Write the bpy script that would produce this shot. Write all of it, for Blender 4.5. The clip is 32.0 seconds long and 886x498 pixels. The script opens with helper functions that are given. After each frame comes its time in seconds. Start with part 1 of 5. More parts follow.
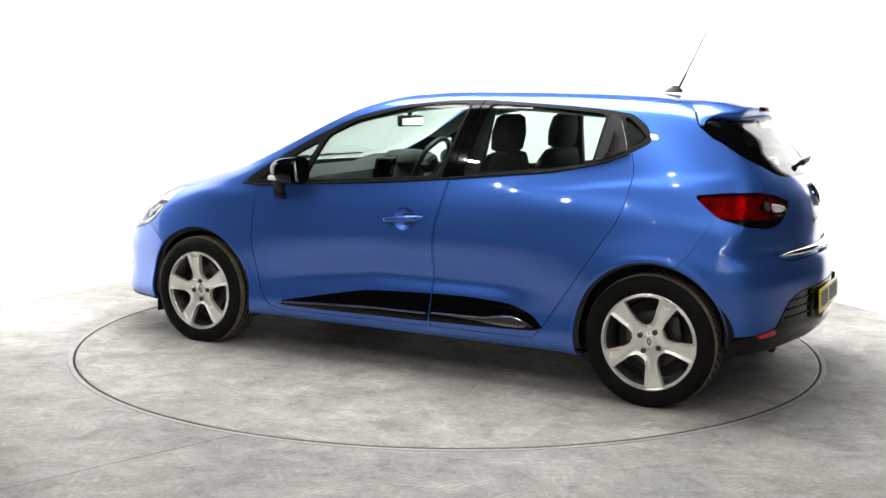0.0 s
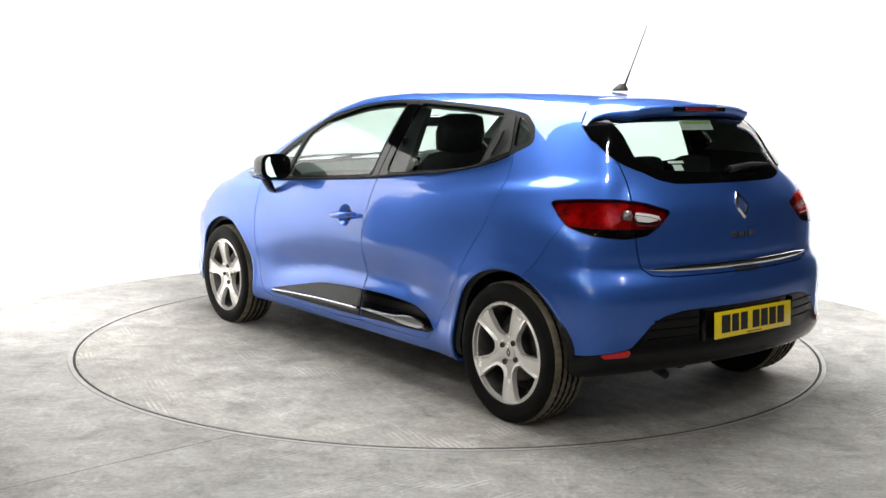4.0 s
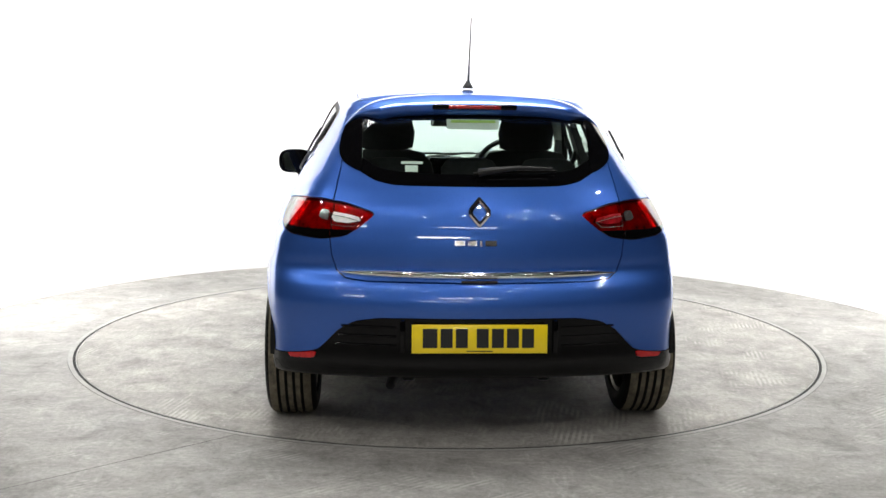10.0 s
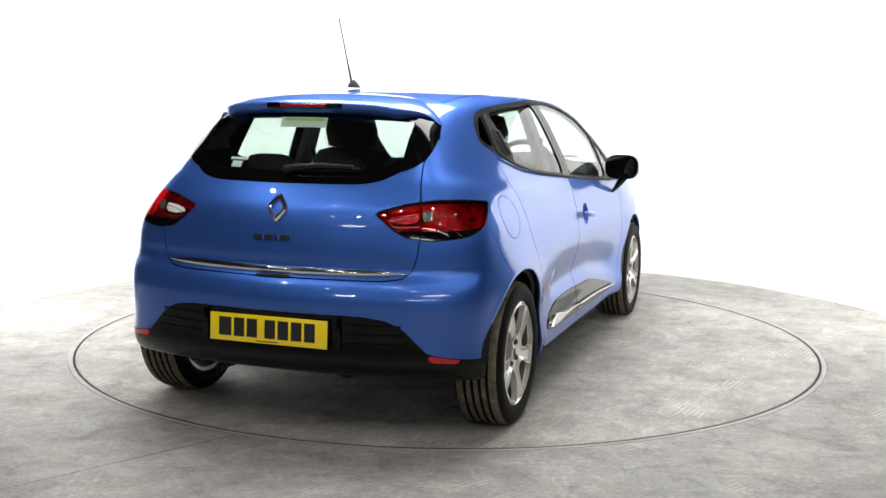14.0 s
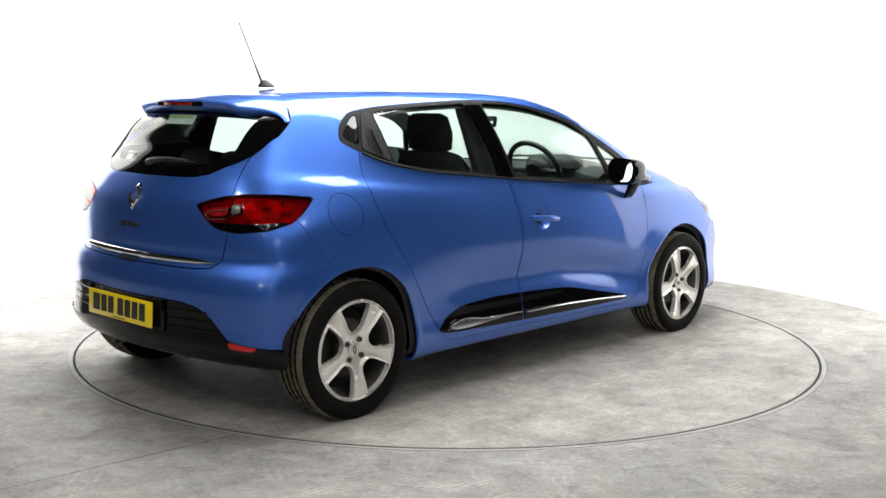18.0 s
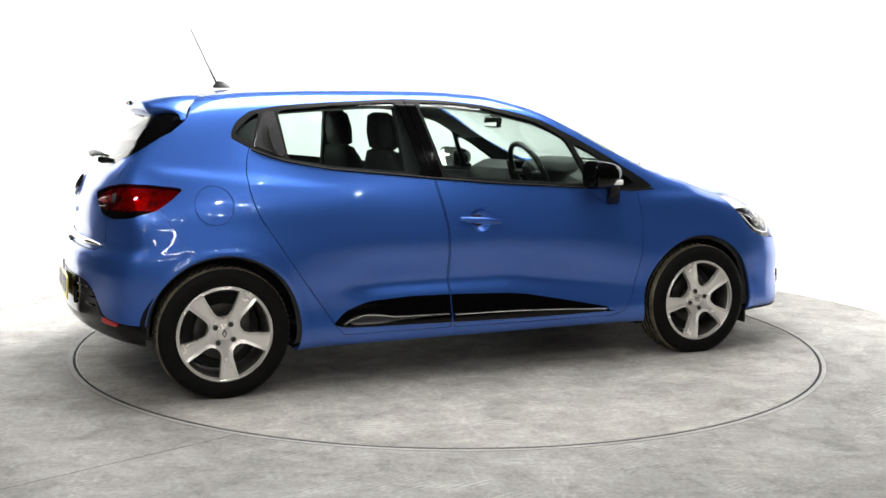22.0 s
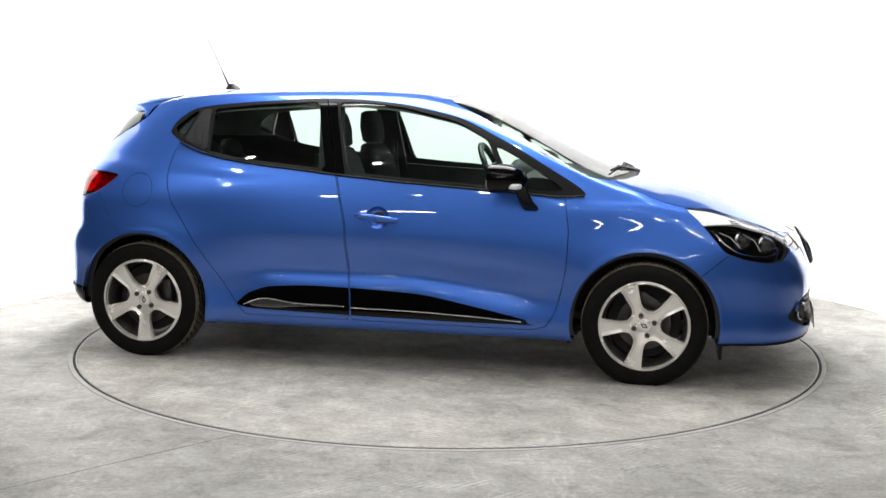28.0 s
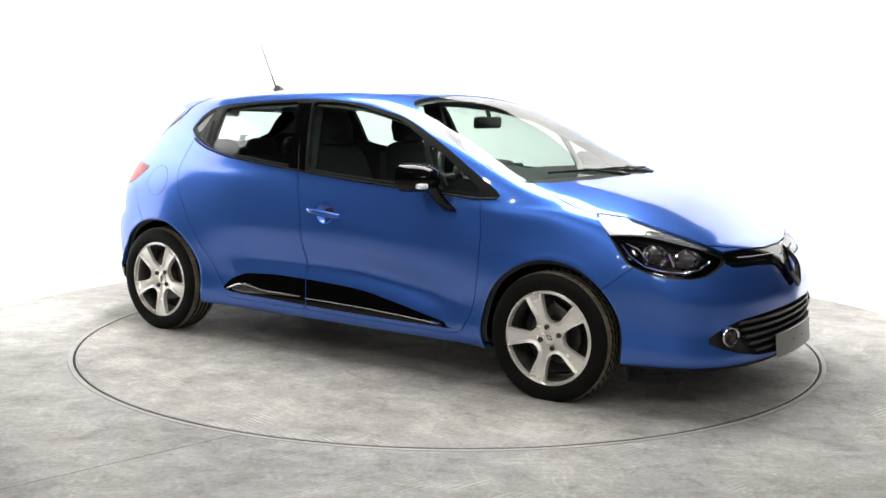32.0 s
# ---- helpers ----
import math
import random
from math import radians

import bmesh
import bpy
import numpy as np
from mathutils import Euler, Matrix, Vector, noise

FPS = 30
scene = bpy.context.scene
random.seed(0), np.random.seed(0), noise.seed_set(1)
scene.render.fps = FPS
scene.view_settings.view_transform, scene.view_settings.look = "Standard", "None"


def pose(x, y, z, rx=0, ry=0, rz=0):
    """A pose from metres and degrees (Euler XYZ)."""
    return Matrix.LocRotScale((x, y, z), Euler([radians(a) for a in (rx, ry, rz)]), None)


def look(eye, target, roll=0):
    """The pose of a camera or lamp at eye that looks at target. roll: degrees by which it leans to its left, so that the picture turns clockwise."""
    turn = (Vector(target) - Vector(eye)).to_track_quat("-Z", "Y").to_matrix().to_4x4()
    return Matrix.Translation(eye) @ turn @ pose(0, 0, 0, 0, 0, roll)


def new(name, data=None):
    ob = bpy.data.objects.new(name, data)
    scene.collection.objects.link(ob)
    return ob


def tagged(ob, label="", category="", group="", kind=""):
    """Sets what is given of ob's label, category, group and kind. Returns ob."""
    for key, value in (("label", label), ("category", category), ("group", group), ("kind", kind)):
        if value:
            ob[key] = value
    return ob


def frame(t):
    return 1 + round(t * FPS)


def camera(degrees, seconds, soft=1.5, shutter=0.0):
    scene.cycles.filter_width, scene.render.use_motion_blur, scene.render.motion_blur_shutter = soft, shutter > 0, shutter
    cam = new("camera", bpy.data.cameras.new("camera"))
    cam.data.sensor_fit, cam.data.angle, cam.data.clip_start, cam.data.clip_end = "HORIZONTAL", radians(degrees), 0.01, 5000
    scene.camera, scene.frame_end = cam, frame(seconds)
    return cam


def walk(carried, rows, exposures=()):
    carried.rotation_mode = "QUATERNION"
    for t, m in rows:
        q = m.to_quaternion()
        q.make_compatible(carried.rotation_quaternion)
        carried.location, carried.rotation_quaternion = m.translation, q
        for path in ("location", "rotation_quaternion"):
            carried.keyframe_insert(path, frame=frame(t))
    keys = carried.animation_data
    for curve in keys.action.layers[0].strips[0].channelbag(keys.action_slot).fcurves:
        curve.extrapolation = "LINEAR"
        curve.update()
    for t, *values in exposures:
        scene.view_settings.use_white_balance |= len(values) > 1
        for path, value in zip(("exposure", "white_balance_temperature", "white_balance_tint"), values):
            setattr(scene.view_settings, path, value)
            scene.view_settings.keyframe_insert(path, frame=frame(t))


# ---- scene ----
cam = camera(44.92, 32.0, soft=1.5)
EYE = (0.0, -6.095, 1.341)
STAND = look(EYE, (EYE[0] - 0.0046 * 6, EYE[1] + 0.9908 * 6, EYE[2] - 0.13535 * 6), 0.596)
walk(cam, [(0.0, STAND), (32.0, STAND)])


def heading(t):
    """The turntable's turn in degrees: it runs clockwise at a near steady pace."""
    u = (t - 16) / 16
    return 151.49 - 5.789 * t + 0.33 * (u * u - 1) - 0.22 * (u ** 3 - u)


# ---- light ----
scene.view_settings.exposure = 0.0
world = bpy.data.worlds.new("world")
scene.world = world
world.use_nodes = True
world.node_tree.nodes["Background"].inputs[0].default_value = (0.9, 0.95, 1.0, 1)
world.node_tree.nodes["Background"].inputs[1].default_value = 0.006


def area_lamp(name, eye, target, sx, sy, power, colour=(1, 1, 1)):
    data = bpy.data.lights.new(name, "AREA")
    data.shape, data.size, data.size_y, data.energy, data.color = "RECTANGLE", sx, sy, power, colour
    ob = new(name, data)
    ob.matrix_world = look(eye, target)
    return ob


# the soft light box over the turntable; unseen lamps added to whiten the wall
area_lamp("softbox_light", (0, 0.2, 3.86), (0, 0.2, 0), 3.6, 2.7, 365, (1.0, 0.985, 0.96))
for a in (39, 64, 90, 116, 141):
    c, s = math.cos(radians(a)), math.sin(radians(a))
    area_lamp("added_wall_light", (1.55 * c, 1.55 * s - 0.1, 3.80), (2.97 * c, 2.97 * s - 0.1, 0.6), 0.9, 0.30, 5.0, (1.0, 0.99, 0.97))
for a, power in ((8, 28), (170, 44)):
    c, s = math.cos(radians(a)), math.sin(radians(a))
    lamp = area_lamp("added_wall_light", (1.2 * c, 1.2 * s - 0.1, 3.80), (2.97 * c, 2.97 * s - 0.1, 1.25), 0.9, 0.30, power, (1.0, 0.99, 0.97))
    lamp.data.spread = radians(56)
# spotlights and strip lights in the dark half of the studio
SPOTS = [(0.3, -2.2), (-3.4, -3.0), (-2.6, -4.6), (-1.2, -6.2), (0.6, -4.6), (1.9, -5.6), (2.9, -3.2), (-4.4, -5.0), (4.0, -5.0), (0.5, -7.9), (-2.2, -7.9), (2.1, -7.9), (2.9, -8.6), (4.4, -8.6), (-3.6, -8.6), (-4.8, -8.4), (1.3, -8.6), (3.5, -7.2), (-0.9, -8.6)]
STRIPS = [(0.7, -8.9, 2.62, 2.2), (-3.9, -8.9, 2.62, 1.2), (-0.2, -8.9, 1.75, 1.9)]
for x, y in SPOTS:
    lamp = area_lamp("spot_light", (x, y, 3.93), (x * 0.2, 0.0, 0.5), 0.16 if y < -5.5 else 0.10, 0.06, 4 if y < -7 else (22 if x < -1 else 15), (1.0, 0.97, 0.93))
for x, y, z, length in STRIPS:
    area_lamp("strip_lamp_light", (x, y + 0.01, z), (x, 0, z - 2.0), length, 0.07, 16 if z > 2 else 12, (1.0, 0.97, 0.93))


# ---- materials ----
def material(name, base, rough=0.5, metal=0.0, coat=0.0, vary=0.0, scale=8.0, bump=0.0, bump_scale=60.0, dirt=None, rough_vary=0.0, spec=0.5):
    """A principled material with variation at two scales and fine relief, in metres."""
    m = bpy.data.materials.new(name)
    m.use_nodes = True
    nt = m.node_tree
    b = nt.nodes["Principled BSDF"]
    b.inputs["Roughness"].default_value, b.inputs["Metallic"].default_value = rough, metal
    b.inputs["Specular IOR Level"].default_value = spec
    b.inputs["Coat Weight"].default_value, b.inputs["Coat Roughness"].default_value = coat, 0.03
    b.inputs["Base Color"].default_value = (*base, 1)
    co = nt.nodes.new("ShaderNodeTexCoord")

    def noise_node(sc, detail):
        n = nt.nodes.new("ShaderNodeTexNoise")
        n.inputs["Scale"].default_value, n.inputs["Detail"].default_value, n.inputs["Roughness"].default_value = sc, detail, 0.6
        nt.links.new(co.outputs["Object"], n.inputs["Vector"])
        return n
    if vary:
        big, small = noise_node(scale, 4), noise_node(scale * 9, 3)
        mix = nt.nodes.new("ShaderNodeMath")
        mix.operation = "MULTIPLY_ADD"
        mix.inputs[1].default_value = 0.4
        nt.links.new(small.outputs[0], mix.inputs[0])
        nt.links.new(big.outputs[0], mix.inputs[2])
        ramp = nt.nodes.new("ShaderNodeValToRGB")
        ramp.color_ramp.elements[0].position, ramp.color_ramp.elements[1].position = 0.45, 0.95
        lo = dirt or tuple(c * (1 - vary) for c in base)
        ramp.color_ramp.elements[0].color = (*lo, 1)
        ramp.color_ramp.elements[1].color = (*(min(1, c * (1 + vary * 0.5)) for c in base), 1)
        nt.links.new(mix.outputs[0], ramp.inputs[0])
        nt.links.new(ramp.outputs[0], b.inputs["Base Color"])
        if rough_vary:
            mr = nt.nodes.new("ShaderNodeMapRange")
            mr.inputs["To Min"].default_value, mr.inputs["To Max"].default_value = rough - rough_vary, rough + rough_vary
            nt.links.new(big.outputs[0], mr.inputs["Value"])
            nt.links.new(mr.outputs[0], b.inputs["Roughness"])
    if bump:
        n = noise_node(bump_scale, 3)
        bp = nt.nodes.new("ShaderNodeBump")
        bp.inputs["Strength"].default_value, bp.inputs["Distance"].default_value = bump, 0.002
        nt.links.new(n.outputs[0], bp.inputs["Height"])
        nt.links.new(bp.outputs[0], b.inputs["Normal"])
    return m


def glass_material(name, tint, gloss_rough=0.0):
    """Thin glass: clear with a tint, and a mirror by its Fresnel share."""
    m = bpy.data.materials.new(name)
    m.use_nodes = True
    nt = m.node_tree
    nt.nodes.clear()
    out = nt.nodes.new("ShaderNodeOutputMaterial")
    mix, tr, gl, lw, pw, ad = (nt.nodes.new(k) for k in ("ShaderNodeMixShader", "ShaderNodeBsdfTransparent", "ShaderNodeBsdfGlossy", "ShaderNodeLayerWeight", "ShaderNodeMath", "ShaderNodeMath"))
    tr.inputs[0].default_value = (*tint, 1)
    gl.inputs["Roughness"].default_value = gloss_rough
    lw.inputs["Blend"].default_value = 0.5
    pw.operation, ad.operation = "POWER", "MULTIPLY_ADD"
    pw.inputs[1].default_value = 4.6
    ad.inputs[1].default_value, ad.inputs[2].default_value = 0.90, 0.068
    nt.links.new(lw.outputs["Facing"], pw.inputs[0])
    nt.links.new(pw.outputs[0], ad.inputs[0])
    nt.links.new(ad.outputs[0], mix.inputs[0])
    nt.links.new(tr.outputs[0], mix.inputs[1])
    nt.links.new(gl.outputs[0], mix.inputs[2])
    nt.links.new(mix.outputs[0], out.inputs[0])
    return m


def paint_material():
    """Blue metallic car paint: fine flake under a clear coat."""
    m = material("blue_car_paint", (0.03, 0.115, 0.44), 0.38, 0.68, 1.0)
    nt = m.node_tree
    b = nt.nodes["Principled BSDF"]
    b.inputs["Coat Roughness"].default_value = 0.008
    b.inputs["Specular Tint"].default_value = (0.6, 0.74, 1.0, 1)
    co, vo, ramp = (nt.nodes.new(k) for k in ("ShaderNodeTexCoord", "ShaderNodeTexVoronoi", "ShaderNodeValToRGB"))
    vo.inputs["Scale"].default_value = 900
    nt.links.new(co.outputs["Object"], vo.inputs["Vector"])
    ramp.color_ramp.elements[0].color = (0.036, 0.112, 0.43, 1)
    ramp.color_ramp.elements[1].color = (0.052, 0.158, 0.585, 1)
    nt.links.new(vo.outputs["Color"], ramp.inputs[0])
    nt.links.new(ramp.outputs[0], b.inputs["Base Color"])
    return m


def concrete_material(name, base, swirl):
    """Power-floated grey concrete: cloudy stains, pale scuffs, trowel sweeps."""
    m = material(name, base, 0.5, 0.0, 0.0, spec=0.18)
    nt = m.node_tree
    b = nt.nodes["Principled BSDF"]
    co = nt.nodes.new("ShaderNodeTexCoord")
    def tex(scale, detail, dist, rough=0.6, squash=None):
        n = nt.nodes.new("ShaderNodeTexNoise")
        n.inputs["Scale"].default_value, n.inputs["Detail"].default_value, n.inputs["Distortion"].default_value = scale, detail, dist
        n.inputs["Roughness"].default_value = rough
        if squash:
            mp = nt.nodes.new("ShaderNodeMapping")
            mp.inputs["Rotation"].default_value = (0, 0, squash[0])
            mp.inputs["Scale"].default_value = (squash[1], squash[2], 1)
            nt.links.new(co.outputs["Object"], mp.inputs["Vector"])
            nt.links.new(mp.outputs[0], n.inputs["Vector"])
        else:
            nt.links.new(co.outputs["Object"], n.inputs["Vector"])
        return n
    def ramp(src, stops):
        r = nt.nodes.new("ShaderNodeValToRGB")
        while len(r.color_ramp.elements) < len(stops):
            r.color_ramp.elements.new(0.5)
        for e, (p, c) in zip(r.color_ramp.elements, stops):
            e.position, e.color = p, (c, c, c, 1)
        nt.links.new(src, r.inputs[0])
        return r
    def blend(a, c, mode, f):
        x = nt.nodes.new("ShaderNodeMix")
        x.data_type, x.blend_type = "RGBA", mode
        x.inputs[0].default_value = f
        nt.links.new(a, x.inputs[6])
        nt.links.new(c, x.inputs[7])
        return x.outputs[2]
    clouds = ramp(tex(1.9, 8, 0.9, 0.66).outputs[0], ((0.30, 0.68), (0.46, 0.92), (0.56, 1.05), (0.72, 1.28)))
    blots = ramp(tex(5.5, 9, 0.7, 0.74).outputs[0], ((0.34, 0.60), (0.47, 0.95), (0.56, 1.06), (0.70, 1.38)))
    grit = ramp(tex(48, 7, 0.2, 0.75).outputs[0], ((0.30, 0.66), (0.50, 1.0), (0.70, 1.30)))
    sweeps = ramp(tex(2.6, 6, 2.8, 0.6, (swirl, 1.0, 3.6)).outputs[0], ((0.36, 0.76), (0.52, 1.0), (0.66, 1.36)))
    scuff = ramp(tex(3.8, 8, 1.6, 0.72, (swirl + 1.1, 2.4, 0.9)).outputs[0], ((0.56, 1.0), (0.62, 1.22), (0.70, 1.55)))
    # patches of faint parallel tyre and trowel marks
    wv = nt.nodes.new("ShaderNodeTexWave")
    wv.inputs["Scale"].default_value, wv.inputs["Distortion"].default_value = 13.0, 2.2
    wv.inputs["Detail"].default_value, wv.inputs["Detail Scale"].default_value = 3.0, 0.35
    mp = nt.nodes.new("ShaderNodeMapping")
    mp.inputs["Rotation"].default_value = (0, 0, swirl + 0.5)
    nt.links.new(co.outputs["Object"], mp.inputs["Vector"])
    nt.links.new(mp.outputs[0], wv.inputs["Vector"])
    lines = ramp(wv.outputs["Fac"], ((0.25, 0.0), (0.75, 1.0)))
    where = ramp(tex(2.1, 6, 0.4, 0.7, (0.3, 1.0, 1.7)).outputs[0], ((0.55, 0.0), (0.66, 1.0)))
    col = nt.nodes.new("ShaderNodeRGB")
    col.outputs[0].default_value = (*base, 1)
    c = blend(col.outputs[0], clouds.outputs[0], "MULTIPLY", 1.0)
    c = blend(c, blots.outputs[0], "MULTIPLY", 0.8)
    c = blend(c, grit.outputs[0], "MULTIPLY", 0.8)
    c = blend(c, sweeps.outputs[0], "MULTIPLY", 0.30)
    c = blend(c, scuff.outputs[0], "MULTIPLY", 0.6)
    flecks = ramp(tex(30, 9, 1.2, 0.8, (swirl + 0.4, 1.0, 2.2)).outputs[0], ((0.58, 1.0), (0.66, 1.7)))
    c = blend(c, flecks.outputs[0], "MULTIPLY", 0.7)
    marks = blend(lines.outputs[0], where.outputs[0], "MULTIPLY", 1.0)
    pale = nt.nodes.new("ShaderNodeMix")
    pale.data_type = "RGBA"
    pale.inputs[7].default_value = (*(min(1, k * 1.9) for k in base), 1)
    half = nt.nodes.new("ShaderNodeMath")
    half.operation = "MULTIPLY"
    half.inputs[1].default_value = 0.55
    nt.links.new(marks, half.inputs[0])
    nt.links.new(half.outputs[0], pale.inputs[0])
    nt.links.new(c, pale.inputs[6])
    c = pale.outputs[2]
    nt.links.new(c, b.inputs["Base Color"])
    rr = ramp(tex(3.0, 5, 0.5).outputs[0], ((0.3, 0.48), (0.7, 0.68)))
    nt.links.new(rr.outputs[0], b.inputs["Roughness"])
    bp = nt.nodes.new("ShaderNodeBump")
    bp.inputs["Strength"].default_value, bp.inputs["Distance"].default_value = 0.25, 0.002
    nt.links.new(tex(22, 6, 0.3).outputs[0], bp.inputs["Height"])
    nt.links.new(bp.outputs[0], b.inputs["Normal"])
    return m


PAINT = paint_material()
CONCRETE = concrete_material("grey_concrete", (0.255, 0.248, 0.235), 0.4)
TABLE_CONCRETE = concrete_material("turntable_concrete", (0.288, 0.278, 0.258), 1.3)
WHITE_WALL = material("white_wall_paint", (0.86, 0.86, 0.85), 0.75, vary=0.03, scale=1.2, bump=0.05)
CHARCOAL = material("charcoal_paint", (0.013, 0.0135, 0.015), 0.8, vary=0.3, scale=2.0, bump=0.1)
STEEL_EDGE = material("steel_edge", (0.42, 0.41, 0.39), 0.42, 0.6, vary=0.3, scale=6, bump=0.1)
EDGE_CONCRETE = material("edging_concrete", (0.30, 0.295, 0.28), 0.6, vary=0.25, scale=5, bump=0.15)
GAP_BLACK = material("gap_black", (0.012, 0.012, 0.012), 0.9, vary=0.3)
GLOSS_BLACK = material("gloss_black", (0.002, 0.002, 0.0024), 0.05, vary=0.2, scale=20, spec=0.27)
SATIN_BLACK = material("satin_black", (0.008, 0.008, 0.0085), 0.4, vary=0.25, scale=30, bump=0.15, bump_scale=400)
TRIM_BLACK = material("black_plastic", (0.007, 0.007, 0.0072), 0.5, spec=0.2, vary=0.3, scale=25, bump=0.25, bump_scale=500)
CHASSIS = material("dark_underbody", (0.02, 0.02, 0.02), 0.8, vary=0.4, scale=6, bump=0.3)
CHROME = material("chrome", (0.78, 0.78, 0.79), 0.07, 1.0, vary=0.08, scale=15)
ALLOY = material("silver_alloy", (0.86, 0.84, 0.79), 0.26, 0.50, coat=0.6, vary=0.10, scale=20, rough_vary=0.05)
DARK_METAL = material("dark_metal", (0.10, 0.095, 0.09), 0.5, 0.8, vary=0.4, scale=18, bump=0.2)
DISC_STEEL = material("brake_steel", (0.10, 0.095, 0.088), 0.45, 0.9, vary=0.3, scale=30)
RUBBER = material("tyre_rubber", (0.0065, 0.0065, 0.0062), 0.6, spec=0.08, vary=0.35, scale=14, bump=0.35, bump_scale=180)
TREAD = material("dusty_tread_rubber", (0.150, 0.130, 0.088), 0.85, vary=0.6, scale=22, bump=0.5, bump_scale=160, dirt=(0.055, 0.05, 0.038))
FRAME_BLACK = material("window_frame_black", (0.007, 0.007, 0.0073), 0.45, vary=0.25, scale=30, bump=0.2, bump_scale=400, spec=0.12)
HANDLE_GREY = material("grained_grey_plastic", (0.022, 0.022, 0.023), 0.55, spec=0.2, vary=0.2, scale=40, bump=0.3, bump_scale=600)
GLASS = glass_material("tinted_car_glass", (0.78, 0.88, 0.83))
DARK_GLASS = glass_material("dark_glass", (0.03, 0.034, 0.032))
CLEAR_LENS = glass_material("clear_lens", (0.95, 0.96, 0.96))
RED_LENS = glass_material("red_lens", (0.68, 0.035, 0.045))
RED_PLASTIC = material("red_plastic", (0.55, 0.010, 0.018), 0.22, 0.45, coat=0.9, vary=0.92, scale=24, bump=1.0, bump_scale=75)
# near-white instead of chrome: the mirrored studio light is put into the colour
LAMP_SILVER = material("lamp_reflector", (0.93, 0.93, 0.93), 0.3, 0.1, vary=0.06, scale=50, bump=0.5, bump_scale=90)
LAMP_GREY = material("clear_lamp_plastic", (0.26, 0.235, 0.23), 0.15, 0.7, coat=0.8, vary=0.5, scale=45, bump=0.5, bump_scale=90)
LAMP_SMOKE = material("smoked_lamp_plastic", (0.05, 0.045, 0.045), 0.2, 0.3, coat=0.5, vary=0.4, scale=40)
BRIGHT_TRIM = material("bright_trim", (0.85, 0.85, 0.86), 0.16, 1.0, vary=0.08, scale=15)
DARK_CHROME = material("dark_chrome", (0.26, 0.26, 0.27), 0.14, 1.0, vary=0.1, scale=40, bump=0.3, bump_scale=120)


def ribbed_material():
    """Bright lamp reflector with fine moulded ribs."""
    m = material("ribbed_reflector", (0.85, 0.85, 0.86), 0.16, 0.8)
    nt = m.node_tree
    co, wv, bp = (nt.nodes.new(k) for k in ("ShaderNodeTexCoord", "ShaderNodeTexWave", "ShaderNodeBump"))
    wv.bands_direction = "Z"
    wv.inputs["Scale"].default_value = 36.0
    bp.inputs["Strength"].default_value, bp.inputs["Distance"].default_value = 0.8, 0.003
    nt.links.new(co.outputs["Object"], wv.inputs["Vector"])
    nt.links.new(wv.outputs["Fac"], bp.inputs["Height"])
    nt.links.new(bp.outputs[0], nt.nodes["Principled BSDF"].inputs["Normal"])
    return m


RIBBED = ribbed_material()
MIRROR = material("mirror_glass", (0.85, 0.88, 0.87), 0.02, 1.0)
REFLECTOR_RED = material("red_reflector", (0.48, 0.010, 0.012), 0.12, coat=0.6, vary=0.3, scale=60, bump=0.3, bump_scale=200)
PLATE_YELLOW = material("yellow_plate", (0.90, 0.68, 0.012), 0.3, coat=0.4, vary=0.05, scale=20)
PLATE_WHITE = material("white_plate", (0.19, 0.195, 0.175), 0.35, coat=0.1, vary=0.08, scale=20)
INK = material("plate_ink", (0.012, 0.012, 0.012), 0.4)
PALE_PRINT = material("pale_print", (0.75, 0.77, 0.74), 0.5)
GREEN_PRINT = material("green_print", (0.45, 0.62, 0.12), 0.5)
CLOTH = material("charcoal_seat_cloth", (0.019, 0.019, 0.021), 0.9, vary=0.35, scale=25, bump=0.6, bump_scale=350)
CABIN = material("dark_cabin_trim", (0.020, 0.0205, 0.022), 0.7, vary=0.3, scale=12, bump=0.3, bump_scale=300)
HEADLINER = material("grey_headlining", (0.22, 0.22, 0.205), 0.95, vary=0.1, scale=20, bump=0.3, bump_scale=400)


# ---- body shape: x forward from the rear axle, y to the car's left, z up ----
def curve(points, soft=0.05):
    """A function: a soft curve through (x, value) pairs."""
    px, py = np.array(points, float).T
    x = np.arange(px[0] - 0.5, px[-1] + 0.5, 0.002)
    y = np.interp(x, px, py)
    y = np.where(x < px[0], py[0] + (x - px[0]) * (py[1] - py[0]) / (px[1] - px[0]), y)
    y = np.where(x > px[-1], py[-1] + (x - px[-1]) * (py[-1] - py[-2]) / (px[-1] - px[-2]), y)
    r = np.arange(-int(soft * 1500), int(soft * 1500) + 1)
    w = np.exp(-0.5 * (r * 0.002 / soft) ** 2)
    m = len(r) // 2
    pad = np.concatenate([y[0] + (np.arange(-m, 0)) * (y[1] - y[0]), y, y[-1] + np.arange(1, m + 1) * (y[-1] - y[-2])])
    y = np.convolve(pad, w / w.sum(), "valid")
    return lambda q: np.interp(q, x, y)


def smax(a, b, k):
    return 0.5 * (a + b + np.sqrt((a - b) ** 2 + k * k))


def smin(a, b, k):
    return -smax(-a, -b, k)


